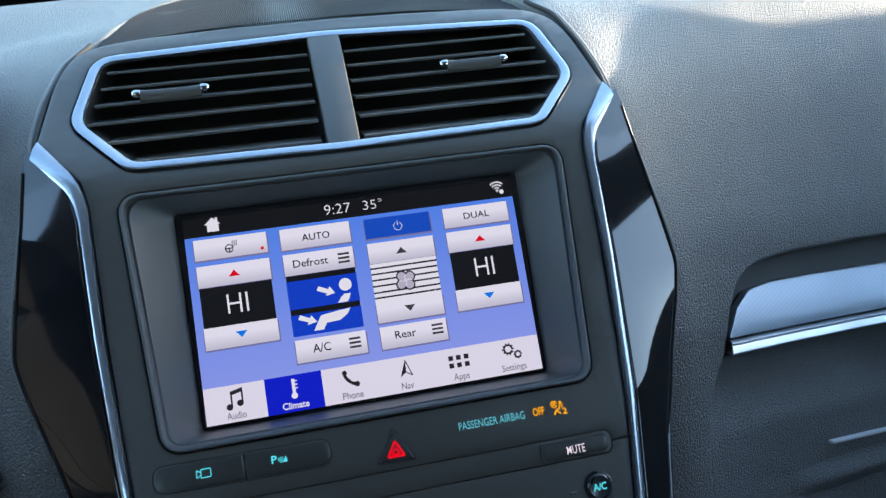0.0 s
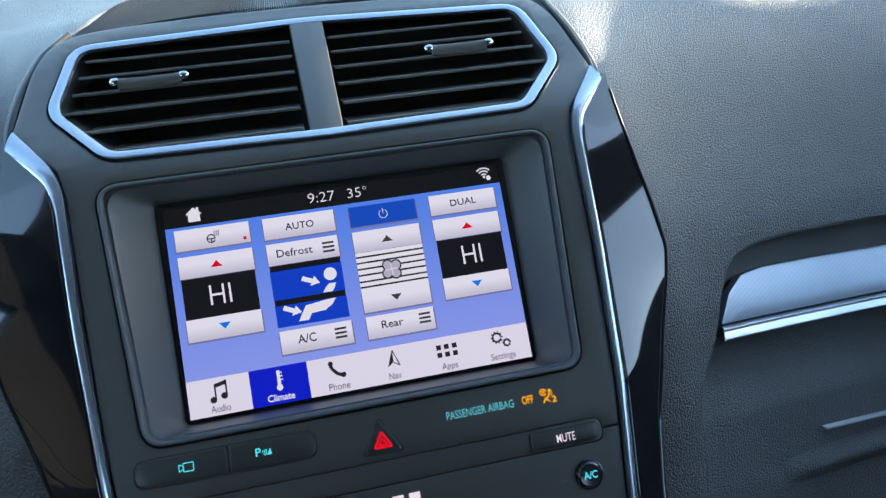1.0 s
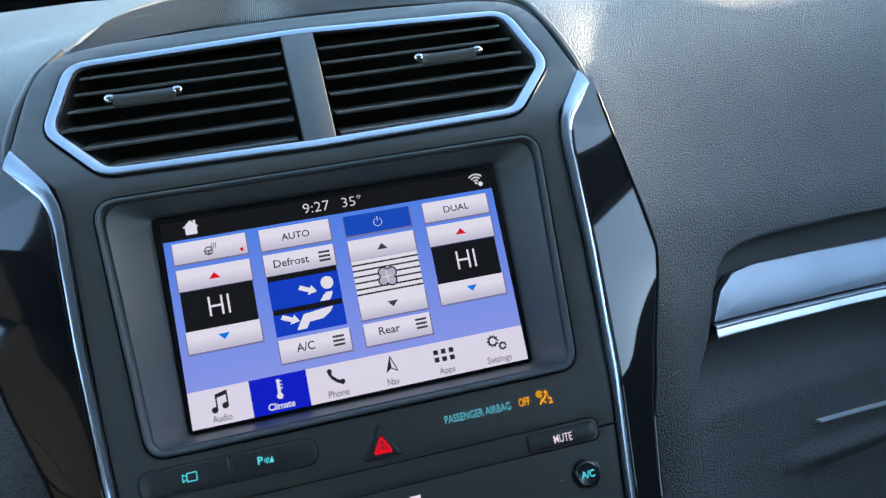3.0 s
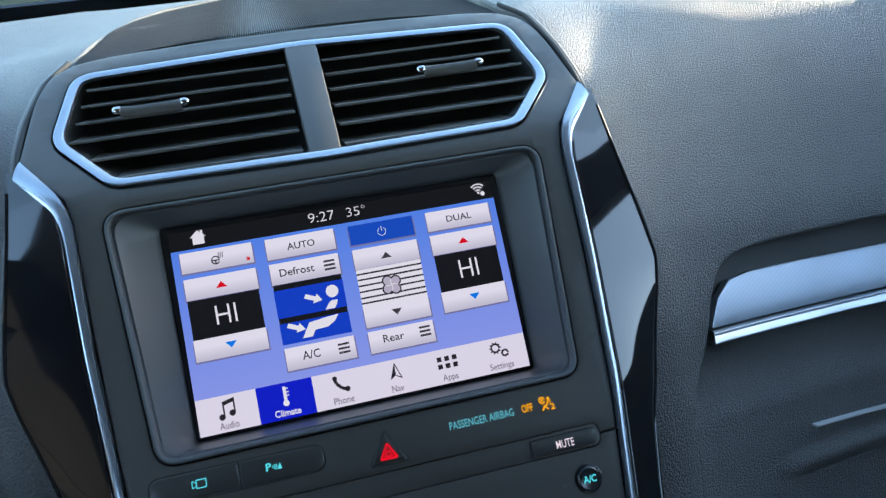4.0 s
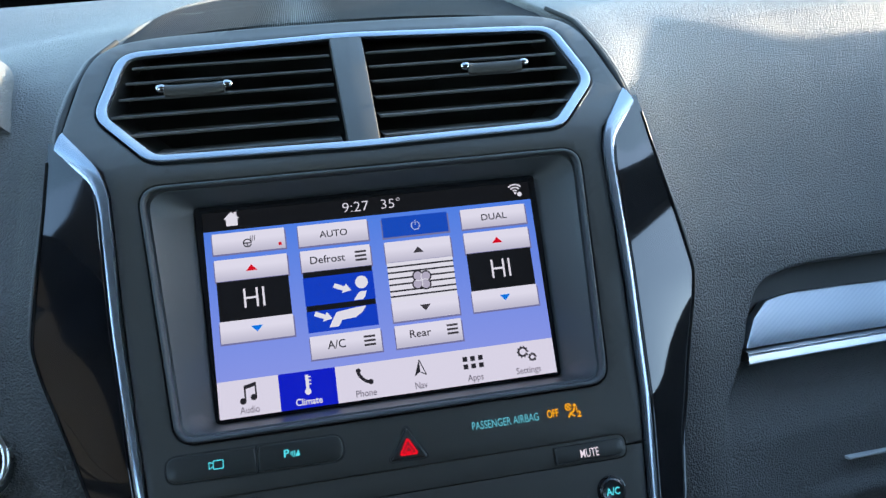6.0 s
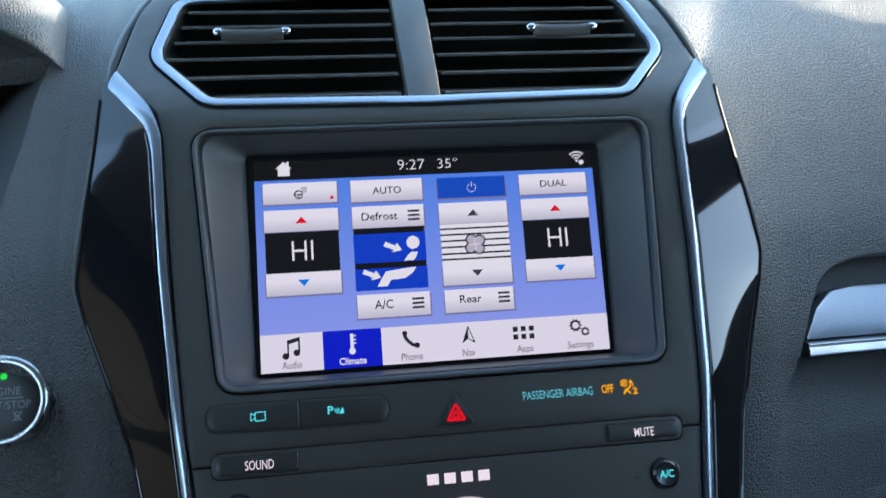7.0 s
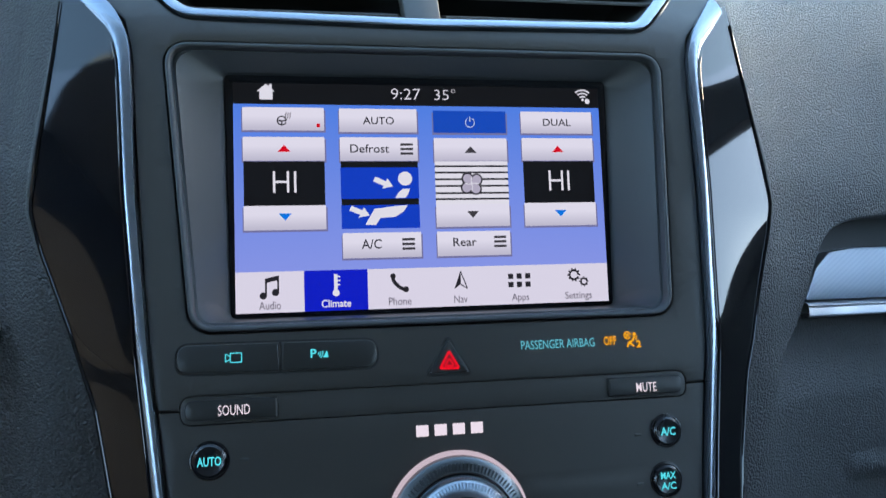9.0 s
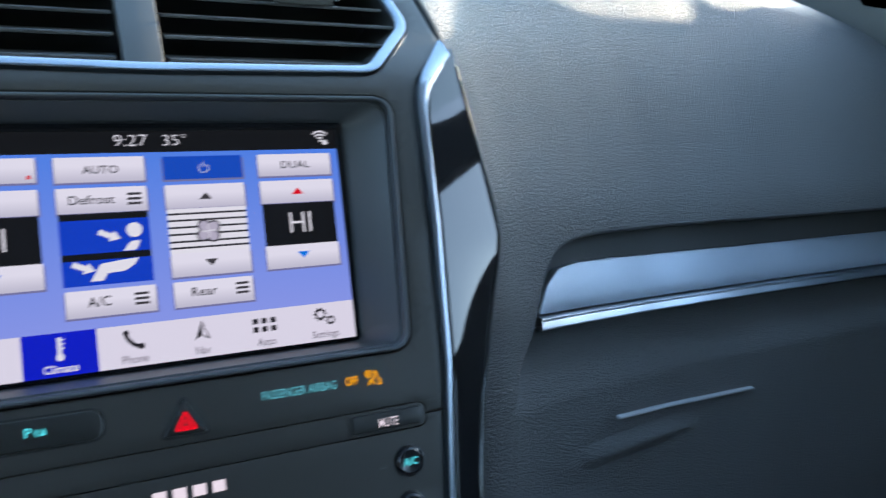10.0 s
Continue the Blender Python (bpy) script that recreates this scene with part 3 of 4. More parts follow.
C1, C2, C3, C4 = (-8.3, -4.66), (-3.97, -0.36), (0.42, 3.95), (4.7, 8.28)
soft_button(C1[0], 3.03, C1[1], 4.1)
wheel = stroke(circle2(-6.56, 3.48, 0.2, 16), 0.06) + stroke([(-6.76, 3.48), (-6.36, 3.48)], 0.06) + stroke([(-6.56, 3.48), (-6.56, 3.28)], 0.06)
for k in range(3):
    wheel += stroke([(-6.42 + 0.1 * k, 3.58), (-6.37 + 0.1 * k, 3.68), (-6.40 + 0.1 * k, 3.76), (-6.34 + 0.1 * k, 3.86)], 0.035)
ui("heated_wheel_icon", wheel, UI_INK, 4, page)
ui("red_dot", [box2(-5.0, 3.19, -4.85, 3.35)], UI_RED, 4, page)
for (xa, xb), first in ((C1, True), (C4, False)):
    soft_button(xa, 1.63, xb, 2.73)
    arrow_key((xa + xb) / 2, 2.2, True, UI_RED)
    ui("temperature_box", [box2(xa + 0.02, -0.42, xb - 0.02, 1.6)], UI_BLACK, 3, page)
    m = (xa + xb) / 2
    ui_words("HI", m - 0.52, 0.17, m + 0.52, 1.15, UI_WHITE, 4, page, -0.008)
    soft_button(xa, -1.53, xb, -0.42)
    arrow_key(m, -0.94, False, UI_AZURE)
soft_button(C4[0], 2.96, C4[1], 4.03)
ui_words("DUAL", 5.81, 3.33, 7.22, 3.68, UI_INK, 4, page)
soft_button(C2[0], 2.97, C2[1], 4.08)
ui_words("AUTO", -2.88, 3.34, -1.43, 3.70, UI_INK, 4, page)
soft_button(C2[0], 1.62, C2[1], 2.73)
ui_words("Defrost", -3.5, 2.0, -1.69, 2.40, UI_INK, 4, page)
menu_lines(-1.17, 2.18)
ui("mode_box", [box2(C2[0] + 0.02, -1.5, C2[1] - 0.02, 1.6)], UI_BLACK, 3, page)
ui("mode_key", [box2(C2[0], -0.15, C2[1], 1.31)], UI_DEEP, 4, page)
ui("mode_key", [box2(C2[0], -1.53, C2[1], -0.44)], UI_DEEP, 4, page)
seat = [circle2(-1.0, 0.78, 0.33, 24), [(-1.5, -0.12), (-1.28, 0.18), (-1.12, 0.3), (-0.78, 0.3), (-0.88, 0.05), (-1.0, -0.12)],
        [(-2.9, -1.36), (-2.4, -1.36), (-2.2, -1.05), (-2.45, -0.62), (-2.68, -0.98)], [(-2.45, -0.62), (-2.2, -1.05), (-1.5, -1.0), (-1.1, -0.75), (-1.5, -0.5)], [(-1.1, -0.75), (-0.9, -0.46), (-1.5, -0.5)]]
ui("figure_icon", seat, UI_WHITE, 5, page)
for ax, az in ((-2.5, 0.78), (-3.62, -0.56)):
    ui("airflow_arrow", [[(ax, az - 0.12), (ax + 0.12, az + 0.1), (ax + 0.62, az - 0.13), (ax + 0.5, az - 0.33)], [(ax + 0.42, az - 0.46), (ax + 0.93, az - 0.36), (ax + 0.68, az + 0.02)]], UI_WHITE, 5, page)
soft_button(C2[0] + 0.03, -2.88, C2[1] + 0.03, -1.72)
ui_words("A/C", -3.09, -2.46, -2.17, -2.02, UI_INK, 4, page)
menu_lines(-1.22, -2.27)
soft_button(C3[0], 2.96, C3[1], 4.03, UI_POWER)
power = stroke(circle2(2.19, 3.46, 0.22, 16, 120, 420), 0.032) + stroke([(2.19, 3.5), (2.19, 3.77)], 0.032)
ui("power_icon", power, UI_WHITE, 5, page)
soft_button(C3[0], 1.62, C3[1], 2.71)
arrow_key(2.17, 2.16, True, UI_ASH)
ui("fan_field", [box2(C3[0], -0.45, C3[1], 1.6)], UI_WHITE, 3, page)
for z in (1.36, 1.06, 0.74, 0.42, 0.08, -0.2):
    ui("fan_line", [box2(C3[0], z - 0.045, C3[1], z + 0.045)], UI_INK, 4, page)
lobes = [(2.16 + 0.31 * math.cos(a), 0.52 + 0.31 * math.sin(a), a) for a in (math.radians(38 + 90 * k) for k in range(4))]
ui("fan_outline", [circle2(x, z, 0.295, 20) for x, z, a in lobes], UI_INK, 5, page)
for x, z, a in lobes:
    ui("fan_blade", [circle2(x, z, 0.222, 18), circle2(2.16 + 0.11 * math.cos(a), 0.52 + 0.11 * math.sin(a), 0.10, 10)], UI_BLADE, 6, page)
blades = []
for x, z, a in lobes:
    blades += stroke([(2.16, 0.52), (2.16 + 0.17 * math.cos(a - 0.5), 0.52 + 0.17 * math.sin(a - 0.5)), (2.16 + 0.34 * math.cos(a - 0.72), 0.52 + 0.34 * math.sin(a - 0.72))], 0.045)
ui("blade_edges", blades, UI_WHITE, 7, page)
soft_button(C3[0], -1.51, C3[1], -0.45)
arrow_key(2.17, -0.94, False, UI_ASH)
soft_button(C3[0], -2.88, C3[1] - 0.02, -1.73)
ui_words("Rear", 1.17, -2.43, 2.29, -2.03, UI_INK, 4, page)
menu_lines(3.14, -2.24)
# tab bar
tab = ui("active_tab", [box2(-5.71, -5.22, -2.86, -3.39)], UI_TAB, 2, tabs)
for text, x0, x1, mat in (("Audio", -7.69, -6.74, UI_GREY), ("Climate", -4.96, -3.63, UI_WHITE), ("Phone", -1.93, -0.88, UI_GREY), ("Nav", 1.12, 1.75, UI_GREY), ("Apps", 3.88, 4.72, UI_GREY), ("Settings", 6.51, 7.84, UI_GREY)):
    low = -5.16 if text in ("Apps", "Settings") else -5.07
    ui_words(text, x0, low, x1, -4.72, mat, 4, tabs, 0.02 if text == "Climate" else 0.004)
ui("note_icon", [circle2(-7.5, -4.46, 0.16, 14), circle2(-6.97, -4.32, 0.16, 14), box2(-7.42, -4.46, -7.34, -3.72), box2(-6.89, -4.32, -6.81, -3.58), [(-7.42, -3.9), (-6.81, -3.76), (-6.81, -3.56), (-7.42, -3.7)]], UI_INK, 4, tabs)
ui("thermometer_icon", [box2(-4.38, -4.4, -4.22, -3.58), circle2(-4.3, -4.42, 0.16, 16)] + [box2(-4.22, z, -4.1, z + 0.06) for z in (-3.72, -3.9, -4.08)], UI_WHITE, 4, tabs)
ui("phone_icon", stroke([(-1.74, -3.7), (-1.66, -4.0), (-1.42, -4.26), (-1.12, -4.4)], 0.17) + [circle2(-1.7, -3.74, 0.13, 10), circle2(-1.12, -4.36, 0.14, 10)], UI_INK, 4, tabs)
ui("compass_icon", [[(1.46, -3.56), (1.14, -4.42), (1.46, -4.2)]] + stroke([(1.46, -3.6), (1.76, -4.4), (1.46, -4.22)], 0.05), UI_INK, 4, tabs)
for x in (3.74, 4.15, 4.57):
    for z in (-4.42, -4.03):
        ui("app_square", [box2(x, z, x + 0.25, z + 0.25)], UI_INK, 4, tabs)
gears = []
for gx, gz, r, n in ((6.99, -3.92, 0.22, 10), (7.48, -4.25, 0.16, 8)):
    gears += stroke(circle2(gx, gz, r, 18), 0.1)
    gears += [q for k in range(n) for q in stroke([(gx + r * math.cos(2 * math.pi * k / n), gz + r * math.sin(2 * math.pi * k / n)), (gx + 1.48 * r * math.cos(2 * math.pi * k / n), gz + 1.48 * r * math.sin(2 * math.pi * k / n))], r * 0.34)]
ui("gears_icon", gears, UI_INK, 4, tabs)

# ---- centre air vent ----
vent = thing("air_vent", "black slatted double air vent in a satin silver frame", "air vent", (0, 3, 7.6))
flow = Vector((0, 0.912, 0.41))
v0 = dense(rounded(VENT, VENT_R, 6), 0.9)
frame_loops = [(0.06, 0.6), (0.065, -0.08), (0.09, -0.15), (0.15, -0.18), (0.33, -0.16), (0.50, -0.10), (0.55, -0.06), (0.57, 0.0), (0.575, 0.3)]
part("frame", loft([[on_face(p.x, p.y, off) for p in inset(v0, d)] for d, off in frame_loops]), SILVER, vent, "satin silver frame")
hole = inset(v0, 0.55)
part("housing", loft([[on_face(p.x, p.y, 0.2) for p in hole], [on_face(p.x, p.y, 0.7) + flow * 4.2 for p in hole]], cap_last=True), SHAFT_GAP, vent)
DIV = [(-0.86, 0.9), (-0.84, 0.05), (-0.8, -0.03), (-0.72, -0.06), (0.72, -0.06), (0.8, -0.03), (0.84, 0.05), (0.86, 0.9)]
part("divider", grid(len(DIV) - 1, 6, lambda u, v: on_face(DIV[round(u * 7)][0] * (1 + 0.19 * v), 7.95 + 8.9 * v, DIV[round(u * 7)][1])), PLASTIC, vent)


def slat(x0, x1, z):
    """A thin blade with a rounded nose, running back into the vent."""
    up = Vector((0, -flow.z, flow.y))
    at = on_face(0, z, 0.18)
    sect = [(0, -0.035), (0.03, -0.08), (0.16, -0.085), (0.4, -0.04), (2.6, -0.03), (2.6, 0.03), (0.4, 0.04), (0.16, 0.085), (0.03, 0.08), (0, 0.035)]
    loops = [[Vector((x, 0, 0)) + at + flow * a + up * b for a, b in sect] for x in (x0, x1)]
    return loft(loops, True, True)


for z in (15.2, 13.9, 12.6, 11.26, 9.82, 8.38):
    reach = (10.4 + (z - 8.2) * 0.93 if z < 11 else 13.05 - (z - 11) * 0.15) + 0.12
    for s in (-1, 1):
        part("slat", slat(*sorted((s * 1.14, s * reach)), z), SLAT, vent)
for s, xa, xb in ((-1, -10.62, -6.7), (1, 6.18, 10.1)):
    zc, mid = 12.56, (xa + xb) / 2
    tab_y = 1.15

    def tab_sect(x, k):
        """Section of the grip: waisted, thicker at both ends."""
        e = abs((x - mid) / (xb - xa) * 2)
        h = 0.35 - 0.05 * max(0, (e - 0.6) / 0.4)
        c = Vector((x, tab_y - 0.12 * max(0, (e - 0.7) / 0.3), zc - 0.14 * (1 - e ** 4)))
        return c + Vector((0, 0.2 * math.cos(k), h * math.sin(k)))
    xs_ = steps(xa + 0.38, xb - 0.38, 12)
    grip = part("slide_tab", loft([[tab_sect(x, 2 * math.pi * j / 12) for j in range(12)] for x in xs_], True, True), PLASTIC, vent)
    part("tab_stem", block(mid - 0.25, mid + 0.25, tab_y + 0.05, face_y(12.6) + 0.2, zc + 0.18, zc + 0.25, 0.02), DARK, grip)
    for end, way in ((xa, 1), (xb, -1)):
        loops = []
        for d, k in ((-0.04, 0.2), (-0.02, 0.5), (0.04, 0.8), (0.14, 1.0), (0.26, 1.06), (0.36, 0.98), (0.41, 0.8)):
            c = Vector((end + way * d, tab_y - 0.12, zc + 0.02))
            loops.append([c + k * Vector((0, 0.15 * math.cos(q), 0.21 * math.sin(q))) for q in (2 * math.pi * j / 12 for j in range(12))])
        part("chrome_cap", loft(loops, True, True), TAB_CHROME, grip, "chrome end cap")

# ---- silver strips and gloss panels on both flanks ----
STRIP_IN = [(10.4, 15.38), (7.85, 13.3), (6.5, 12.76), (-0.3, 12.26), (-5.2, 11.68), (-11.5, 10.95), (-17, 10.4)]
STRIP_OUT = [(9.3, 15.6), (6.9, 13.5), (5.6, 13.16), (-0.3, 12.66), (-5.2, 12.06), (-11.5, 11.32), (-17, 10.77)]
STRIP_AT = (0, 0.14, 0.2, 0.42, 0.6, 0.81, 1)
FLANK = [(9.5, 15.8), (6, 16.0), (1.8, 16.35), (-0.75, 16.5), (-2.4, 16.0), (-5.8, 14.55), (-8.5, 13.55), (-12.2, 12.85), (-17, 12.4)]


def along(line, z):
    zs_, xs_ = zip(*line[::-1])
    return float(np.mean(np.interp([z - 0.35, z - 0.15, z, z + 0.15, z + 0.35], zs_, xs_)))


def gloss_y(x, z):
    """The nearly flat plane of the gloss panels."""
    return face_y(min(z, 5)) + 0.22 * max(z - 5, 0) - 0.16 + 0.30 * (x - 12.7 - 0.12 * z)


for s, side in ((-1, "driver"), (1, "passenger")):
    strip = thing("trim_strip", "satin silver trim strip bordering the centre stack", "trim strip", (s * 11, -4, -17), group="flank trim strips")

    def strip_at(u, v, s=s):
        a, b = (Vector([float(np.mean(np.interp([min(max(v + d, 0), 1) for d in (-0.02, -0.01, 0, 0.01, 0.02)], STRIP_AT, [p[i] for p in line]))) for i in (1, 0)]) for line in (STRIP_IN, STRIP_OUT))
        p = a.lerp(b, min(max((u - 0.1) / 0.8, 0), 1))
        near, far = face_y(p.y) - 0.27, gloss_y(p.x, p.y) - 0.03
        return Vector((s * p.x, near + (far - near) * u + 0.05 * abs(2 * u - 1) ** 6 + 0.015 * (2 * u - 1) ** 2 + (0.5 if u in (0, 1) else 0), p.y))
    part("strip", grid(10, 90, strip_at), SILVER, strip)
    gloss = thing("gloss_panel", "piano black panel reflecting the sky beside the silver strip", "trim panel", (s * 14, -3, -17), group="flank gloss panels")

    def gloss_at(u, v, s=s):
        z = 9.6 - 26.6 * v
        xi = along(STRIP_OUT, z) - 0.05
        xo = max(along(FLANK, z), xi + 0.02)
        x = xi + (xo - xi) * min(u / 0.95, 1)
        y = gloss_y(x, z)
        y += 0.05 * (x - xi) ** 2 * min(max(-(z + 1) / 9, 0), 1)
        return Vector((s * x, y + (3.6 if u > 0.999 else 0), z))
    part("panel", grid(20, 60, gloss_at), GLOSS, gloss)
    part("edge", bead([gloss_at(0.0, v) + Vector((s * 0.15, -0.02, 0)) for v in steps(0.12, 1, 60)], 0.035), GLOSS, gloss, "thin rounded edge")
    part("edge", bead([gloss_at(0.95, v) + Vector((0, -0.02, 0)) for v in steps(0.04, 1, 60)], 0.07), GLOSS, gloss, "thin rounded edge")

# ---- buttons ----


def push_button(name, outline, parent, proud=0.08, mat=None, label="", groove_ring=0.07):
    """A key with a softly rounded face; a black ring imitates the shaded groove."""
    ln = rounded(outline, 0.0) if isinstance(outline[0], Vector) else [Vector(p) for p in outline]
    ob = part(name, panel(ln, on_face, front=-proud, depth=proud + 0.3, bevel=0.1, zs=()), mat or RUBBER, parent, label)
    if groove_ring:
        # near-flush ring: the groove's shade is only in its black colour
        part("groove_ring", loft([[on_face(p.x, p.y, off) for p in inset(ln, d)] for d, off in ((-groove_ring - 0.03, 0.01), (-groove_ring, -0.012), (-groove_ring * 0.5, -0.006), (0.02, 0.03))]), SHAFT_GAP, ob)
    return ob


def face_words(text, x0, z0, x1, z1, mat, parent, off, bold=0.0):
    return part("legend", words(text, x0, z0, x1, z1, on_face, off, bold), mat, parent, smooth=False)


cam_key = push_button("push_button", rounded([(-10.5, -6.35), (-6.66, -6.38), (-6.66, -7.5), (-10.5, -7.42)], [0.5, 0.02, 0.02, 0.5], 5), stack, label="black key with a cyan camera symbol")
part("legend", marks(stroke([(-8.5, -6.72), (-8.08, -6.72), (-8.08, -7.07), (-8.5, -7.07), (-8.5, -6.72)], 0.042) + stroke([(-8.5, -6.84), (-8.68, -6.74), (-8.68, -7.05), (-8.5, -6.95)], 0.038), on_face, -0.09), LAMP_CYAN, cam_key, smooth=False)
park_key = push_button("push_button", rounded([(-6.58, -6.38), (-2.85, -6.42), (-2.85, -7.52), (-6.58, -7.5)], [0.02, 0.5, 0.5, 0.02], 5), stack, label="black key with a cyan parking symbol")
face_words("P", -5.46, -7.04, -5.22, -6.7, LAMP_CYAN, park_key, -0.09, 0.02)
part("legend", marks([q for k in range(3) for q in stroke(circle2(-5.28, -6.84, 0.14 + 0.08 * k, 5, -45, 10), 0.04)] + [[(-4.98, -7.04), (-4.76, -7.04), (-4.82, -6.76)]], on_face, -0.09), LAMP_CYAN, park_key, smooth=False)
sound_key = push_button("push_button", rounded([(-10.2, -8.46), (-6.75, -8.46), (-6.75, -9.24), (-10.2, -9.22)], [0.38, 0.1, 0.1, 0.38], 5), stack, label="black key lettered SOUND", groove_ring=0)
face_words("SOUND", -8.96, -9.05, -7.78, -8.67, LAMP_WHITE, sound_key, -0.09, 0.003)
mute_key = push_button("push_button", rounded([(6.75, -8.46), (10.12, -8.46), (10.12, -9.22), (6.75, -9.24)], [0.1, 0.38, 0.38, 0.1], 5), stack, label="black key lettered MUTE", groove_ring=0)
face_words("MUTE", 7.98, -9.09, 8.88, -8.71, LAMP_WHITE, mute_key, -0.09, 0.003)
haz_key = push_button("push_button", rounded([(0.05, -6.48), (-0.85, -7.92), (0.92, -7.95)], 0.1, 4), stack, label="black triangular hazard key with a red triangle")
tri = [(0.06, -7.03), (-0.33, -7.70), (0.43, -7.71)]
part("legend", marks(stroke(tri + tri[:1], 0.095) + stroke([(0.05, -7.32), (-0.13, -7.60), (0.23, -7.61), (0.05, -7.32)], 0.07), on_face, -0.09), LAMP_RED, haz_key, "red warning triangle", smooth=False)
airbag = part("airbag_indicator", words("PASSENGER AIRBAG", 3.10, -7.12, 6.3, -6.75, on_face, -0.05, 0.01), LAMP_AQUA, stack, "backlit passenger airbag legend", smooth=False)
face_words("OFF", 6.72, -7.1, 7.28, -6.72, LAMP_AMBER, airbag, -0.03, 0.02)
part("legend", marks(stroke(circle2(7.8, -6.72, 0.15, 12), 0.05) + stroke([(7.69, -6.61), (7.91, -6.83)], 0.05) + stroke([(7.91, -6.61), (7.69, -6.83)], 0.05) + [circle2(8.12, -6.68, 0.08, 10)] + stroke([(8.1, -6.78), (8.0, -6.97), (7.86, -7.0), (7.74, -7.2)], 0.08) + stroke([(7.86, -7.02), (8.06, -7.18)], 0.07) + stroke([(8.22, -6.74), (8.16, -6.92)], 0.05), on_face, -0.03), LAMP_AMBER, airbag, smooth=False)
face_words("2", 8.16, -7.24, 8.38, -6.94, LAMP_AMBER, airbag, -0.03, 0.03)


def round_key(x, z, r, text, mat):
    ob = part("round_button", lathe([(r + 0.08, face_y(z) + 0.2), (r + 0.08, face_y(z) - 0.04), (r + 0.02, face_y(z) - 0.05), (r, face_y(z) + 0.03), (r - 0.03, face_y(z) - 0.1), (r - 0.12, face_y(z) - 0.17), (r * 0.5, face_y(z) - 0.12), (0.05, face_y(z) - 0.1)], x, z, 40), KEY, stack, "round glossy black key with a cyan legend")
    rows_ = text.split()
    for k, w in enumerate(rows_):
        h = 0.17 if len(rows_) == 1 else 0.15
        zc = z - k * 0.42 + 0.21 * (len(rows_) - 1)
        half = 0.11 * len(w)
        part("legend", words(w, x - half, zc - h, x + half, zc + h, on_screen, face_y(z) - 0.185, 0.02), mat, ob, smooth=False)
    return ob


round_key(-9.28, -10.7, 0.66, "AUTO", LAMP_CYAN)
round_key(-9.1, -12.85, 0.66, "", LAMP_CYAN)
round_key(9.2, -10.76, 0.62, "A/C", LAMP_CYAN)
round_key(9.05, -12.75, 0.64, "MAX A/C", LAMP_CYAN)
for x, z in ((7.95, -10.85), (7.9, -12.85), (-8.0, -10.75)):
    part("indicator", panel(rounded(box2(x - 0.16, z - 0.06, x + 0.16, z + 0.06), 0.05, 4), on_face, front=-0.01, depth=0.1, bevel=0.03), DARK, stack)
# maker's mark as plain blocks
for k in range(4):
    part("mark_block", marks([box2(-1.40 + 0.74 * k, -10.34, -0.90 + 0.74 * k, -9.90)], on_face, -0.005), LAMP_WHITE, stack, smooth=False)

# ---- volume knob ----
knob = thing("volume_knob", "round volume knob with knurled rings and a pale pink lit ring", "knob", (0.15, -4.3, -13.85))
KY = -4.3
part("light_ring", lathe([(2.90, KY + 0.2), (2.90, KY - 0.12), (2.87, KY - 0.18), (2.78, KY - 0.2), (2.74, KY - 0.1)], 0.15, -13.85, 72, False), LAMP_PINK, knob, "pale pink lit ring")
part("outer_ring", lathe([(2.76, KY), (2.74, KY - 0.45), (2.58, KY - 0.6), (2.22, KY - 0.72), (2.16, KY - 0.6)], 0.15, -13.85, 96, False), KNURL, knob)
part("chrome_ring", lathe([(2.18, KY), (2.1, KY - 1.1), (1.98, KY - 1.35), (1.62, KY - 1.65), (1.5, KY - 1.7), (1.42, KY - 1.6)], 0.15, -13.85, 96, False), BRIGHT, knob, "bright ring")
part("cap", lathe([(1.44, KY - 1.2), (1.4, KY - 1.5), (1.2, KY - 1.3), (0.6, KY - 1.2), (0.1, KY - 1.18)], 0.15, -13.85, 64), GLOSS, knob)
for ring_r, count, y_a, y_b, mt in ((2.4, 100, KY - 0.64, KY - 0.8, KNURL), (1.84, 90, KY - 1.48, KY - 1.64, BRIGHT)):
    kb = bmesh.new()
    for k in range(count):
        a = 2 * math.pi * k / count
        c, sn = math.cos(a), math.sin(a)
        w = math.pi * ring_r / count * 0.5
        pts = [(ring_r - 0.14, -w), (ring_r + 0.14, -w), (ring_r + 0.14, w), (ring_r - 0.14, w)]
        lo_ = [kb.verts.new((0.15 + r * c - t * sn, y_a + 0.1, -13.85 + r * sn + t * c)) for r, t in pts]
        up_ = [kb.verts.new((0.15 + r * c - 0.4 * t * sn, y_b + 0.08, -13.85 + r * sn + 0.4 * t * c)) for r, t in pts]
        ring_strip(kb, lo_, up_)
        kb.faces.new(up_)
    tagged(part("knurling", kb, mt, knob, smooth=False), kind="stuff")

# ---- start button ----
SX, SZ = -20.2, -5.56
SY = on_knee(SX, SZ).y
start = thing("start_button", "round black engine start button in a chrome ring", "start button", (SX, SY, SZ - 2))
part("chrome_ring", lathe([(2.1, SY + 0.6), (2.1, SY - 0.2), (2.06, SY - 0.31), (1.96, SY - 0.40), (1.82, SY - 0.44), (1.72, SY - 0.41), (1.67, SY - 0.33), (1.66, SY - 0.1)], SX, SZ, 72, False), RING_CHROME, start, "chrome ring")
face_disc = part("cap", lathe([(1.68, SY + 0.2), (1.66, SY - 0.18), (1.5, SY - 0.24), (0.8, SY - 0.22), (0.05, SY - 0.22)], SX, SZ, 64), RUBBER, start)


def on_cap(x, z, off=0.0):
    return Vector((x, SY - 0.26 + off, z))


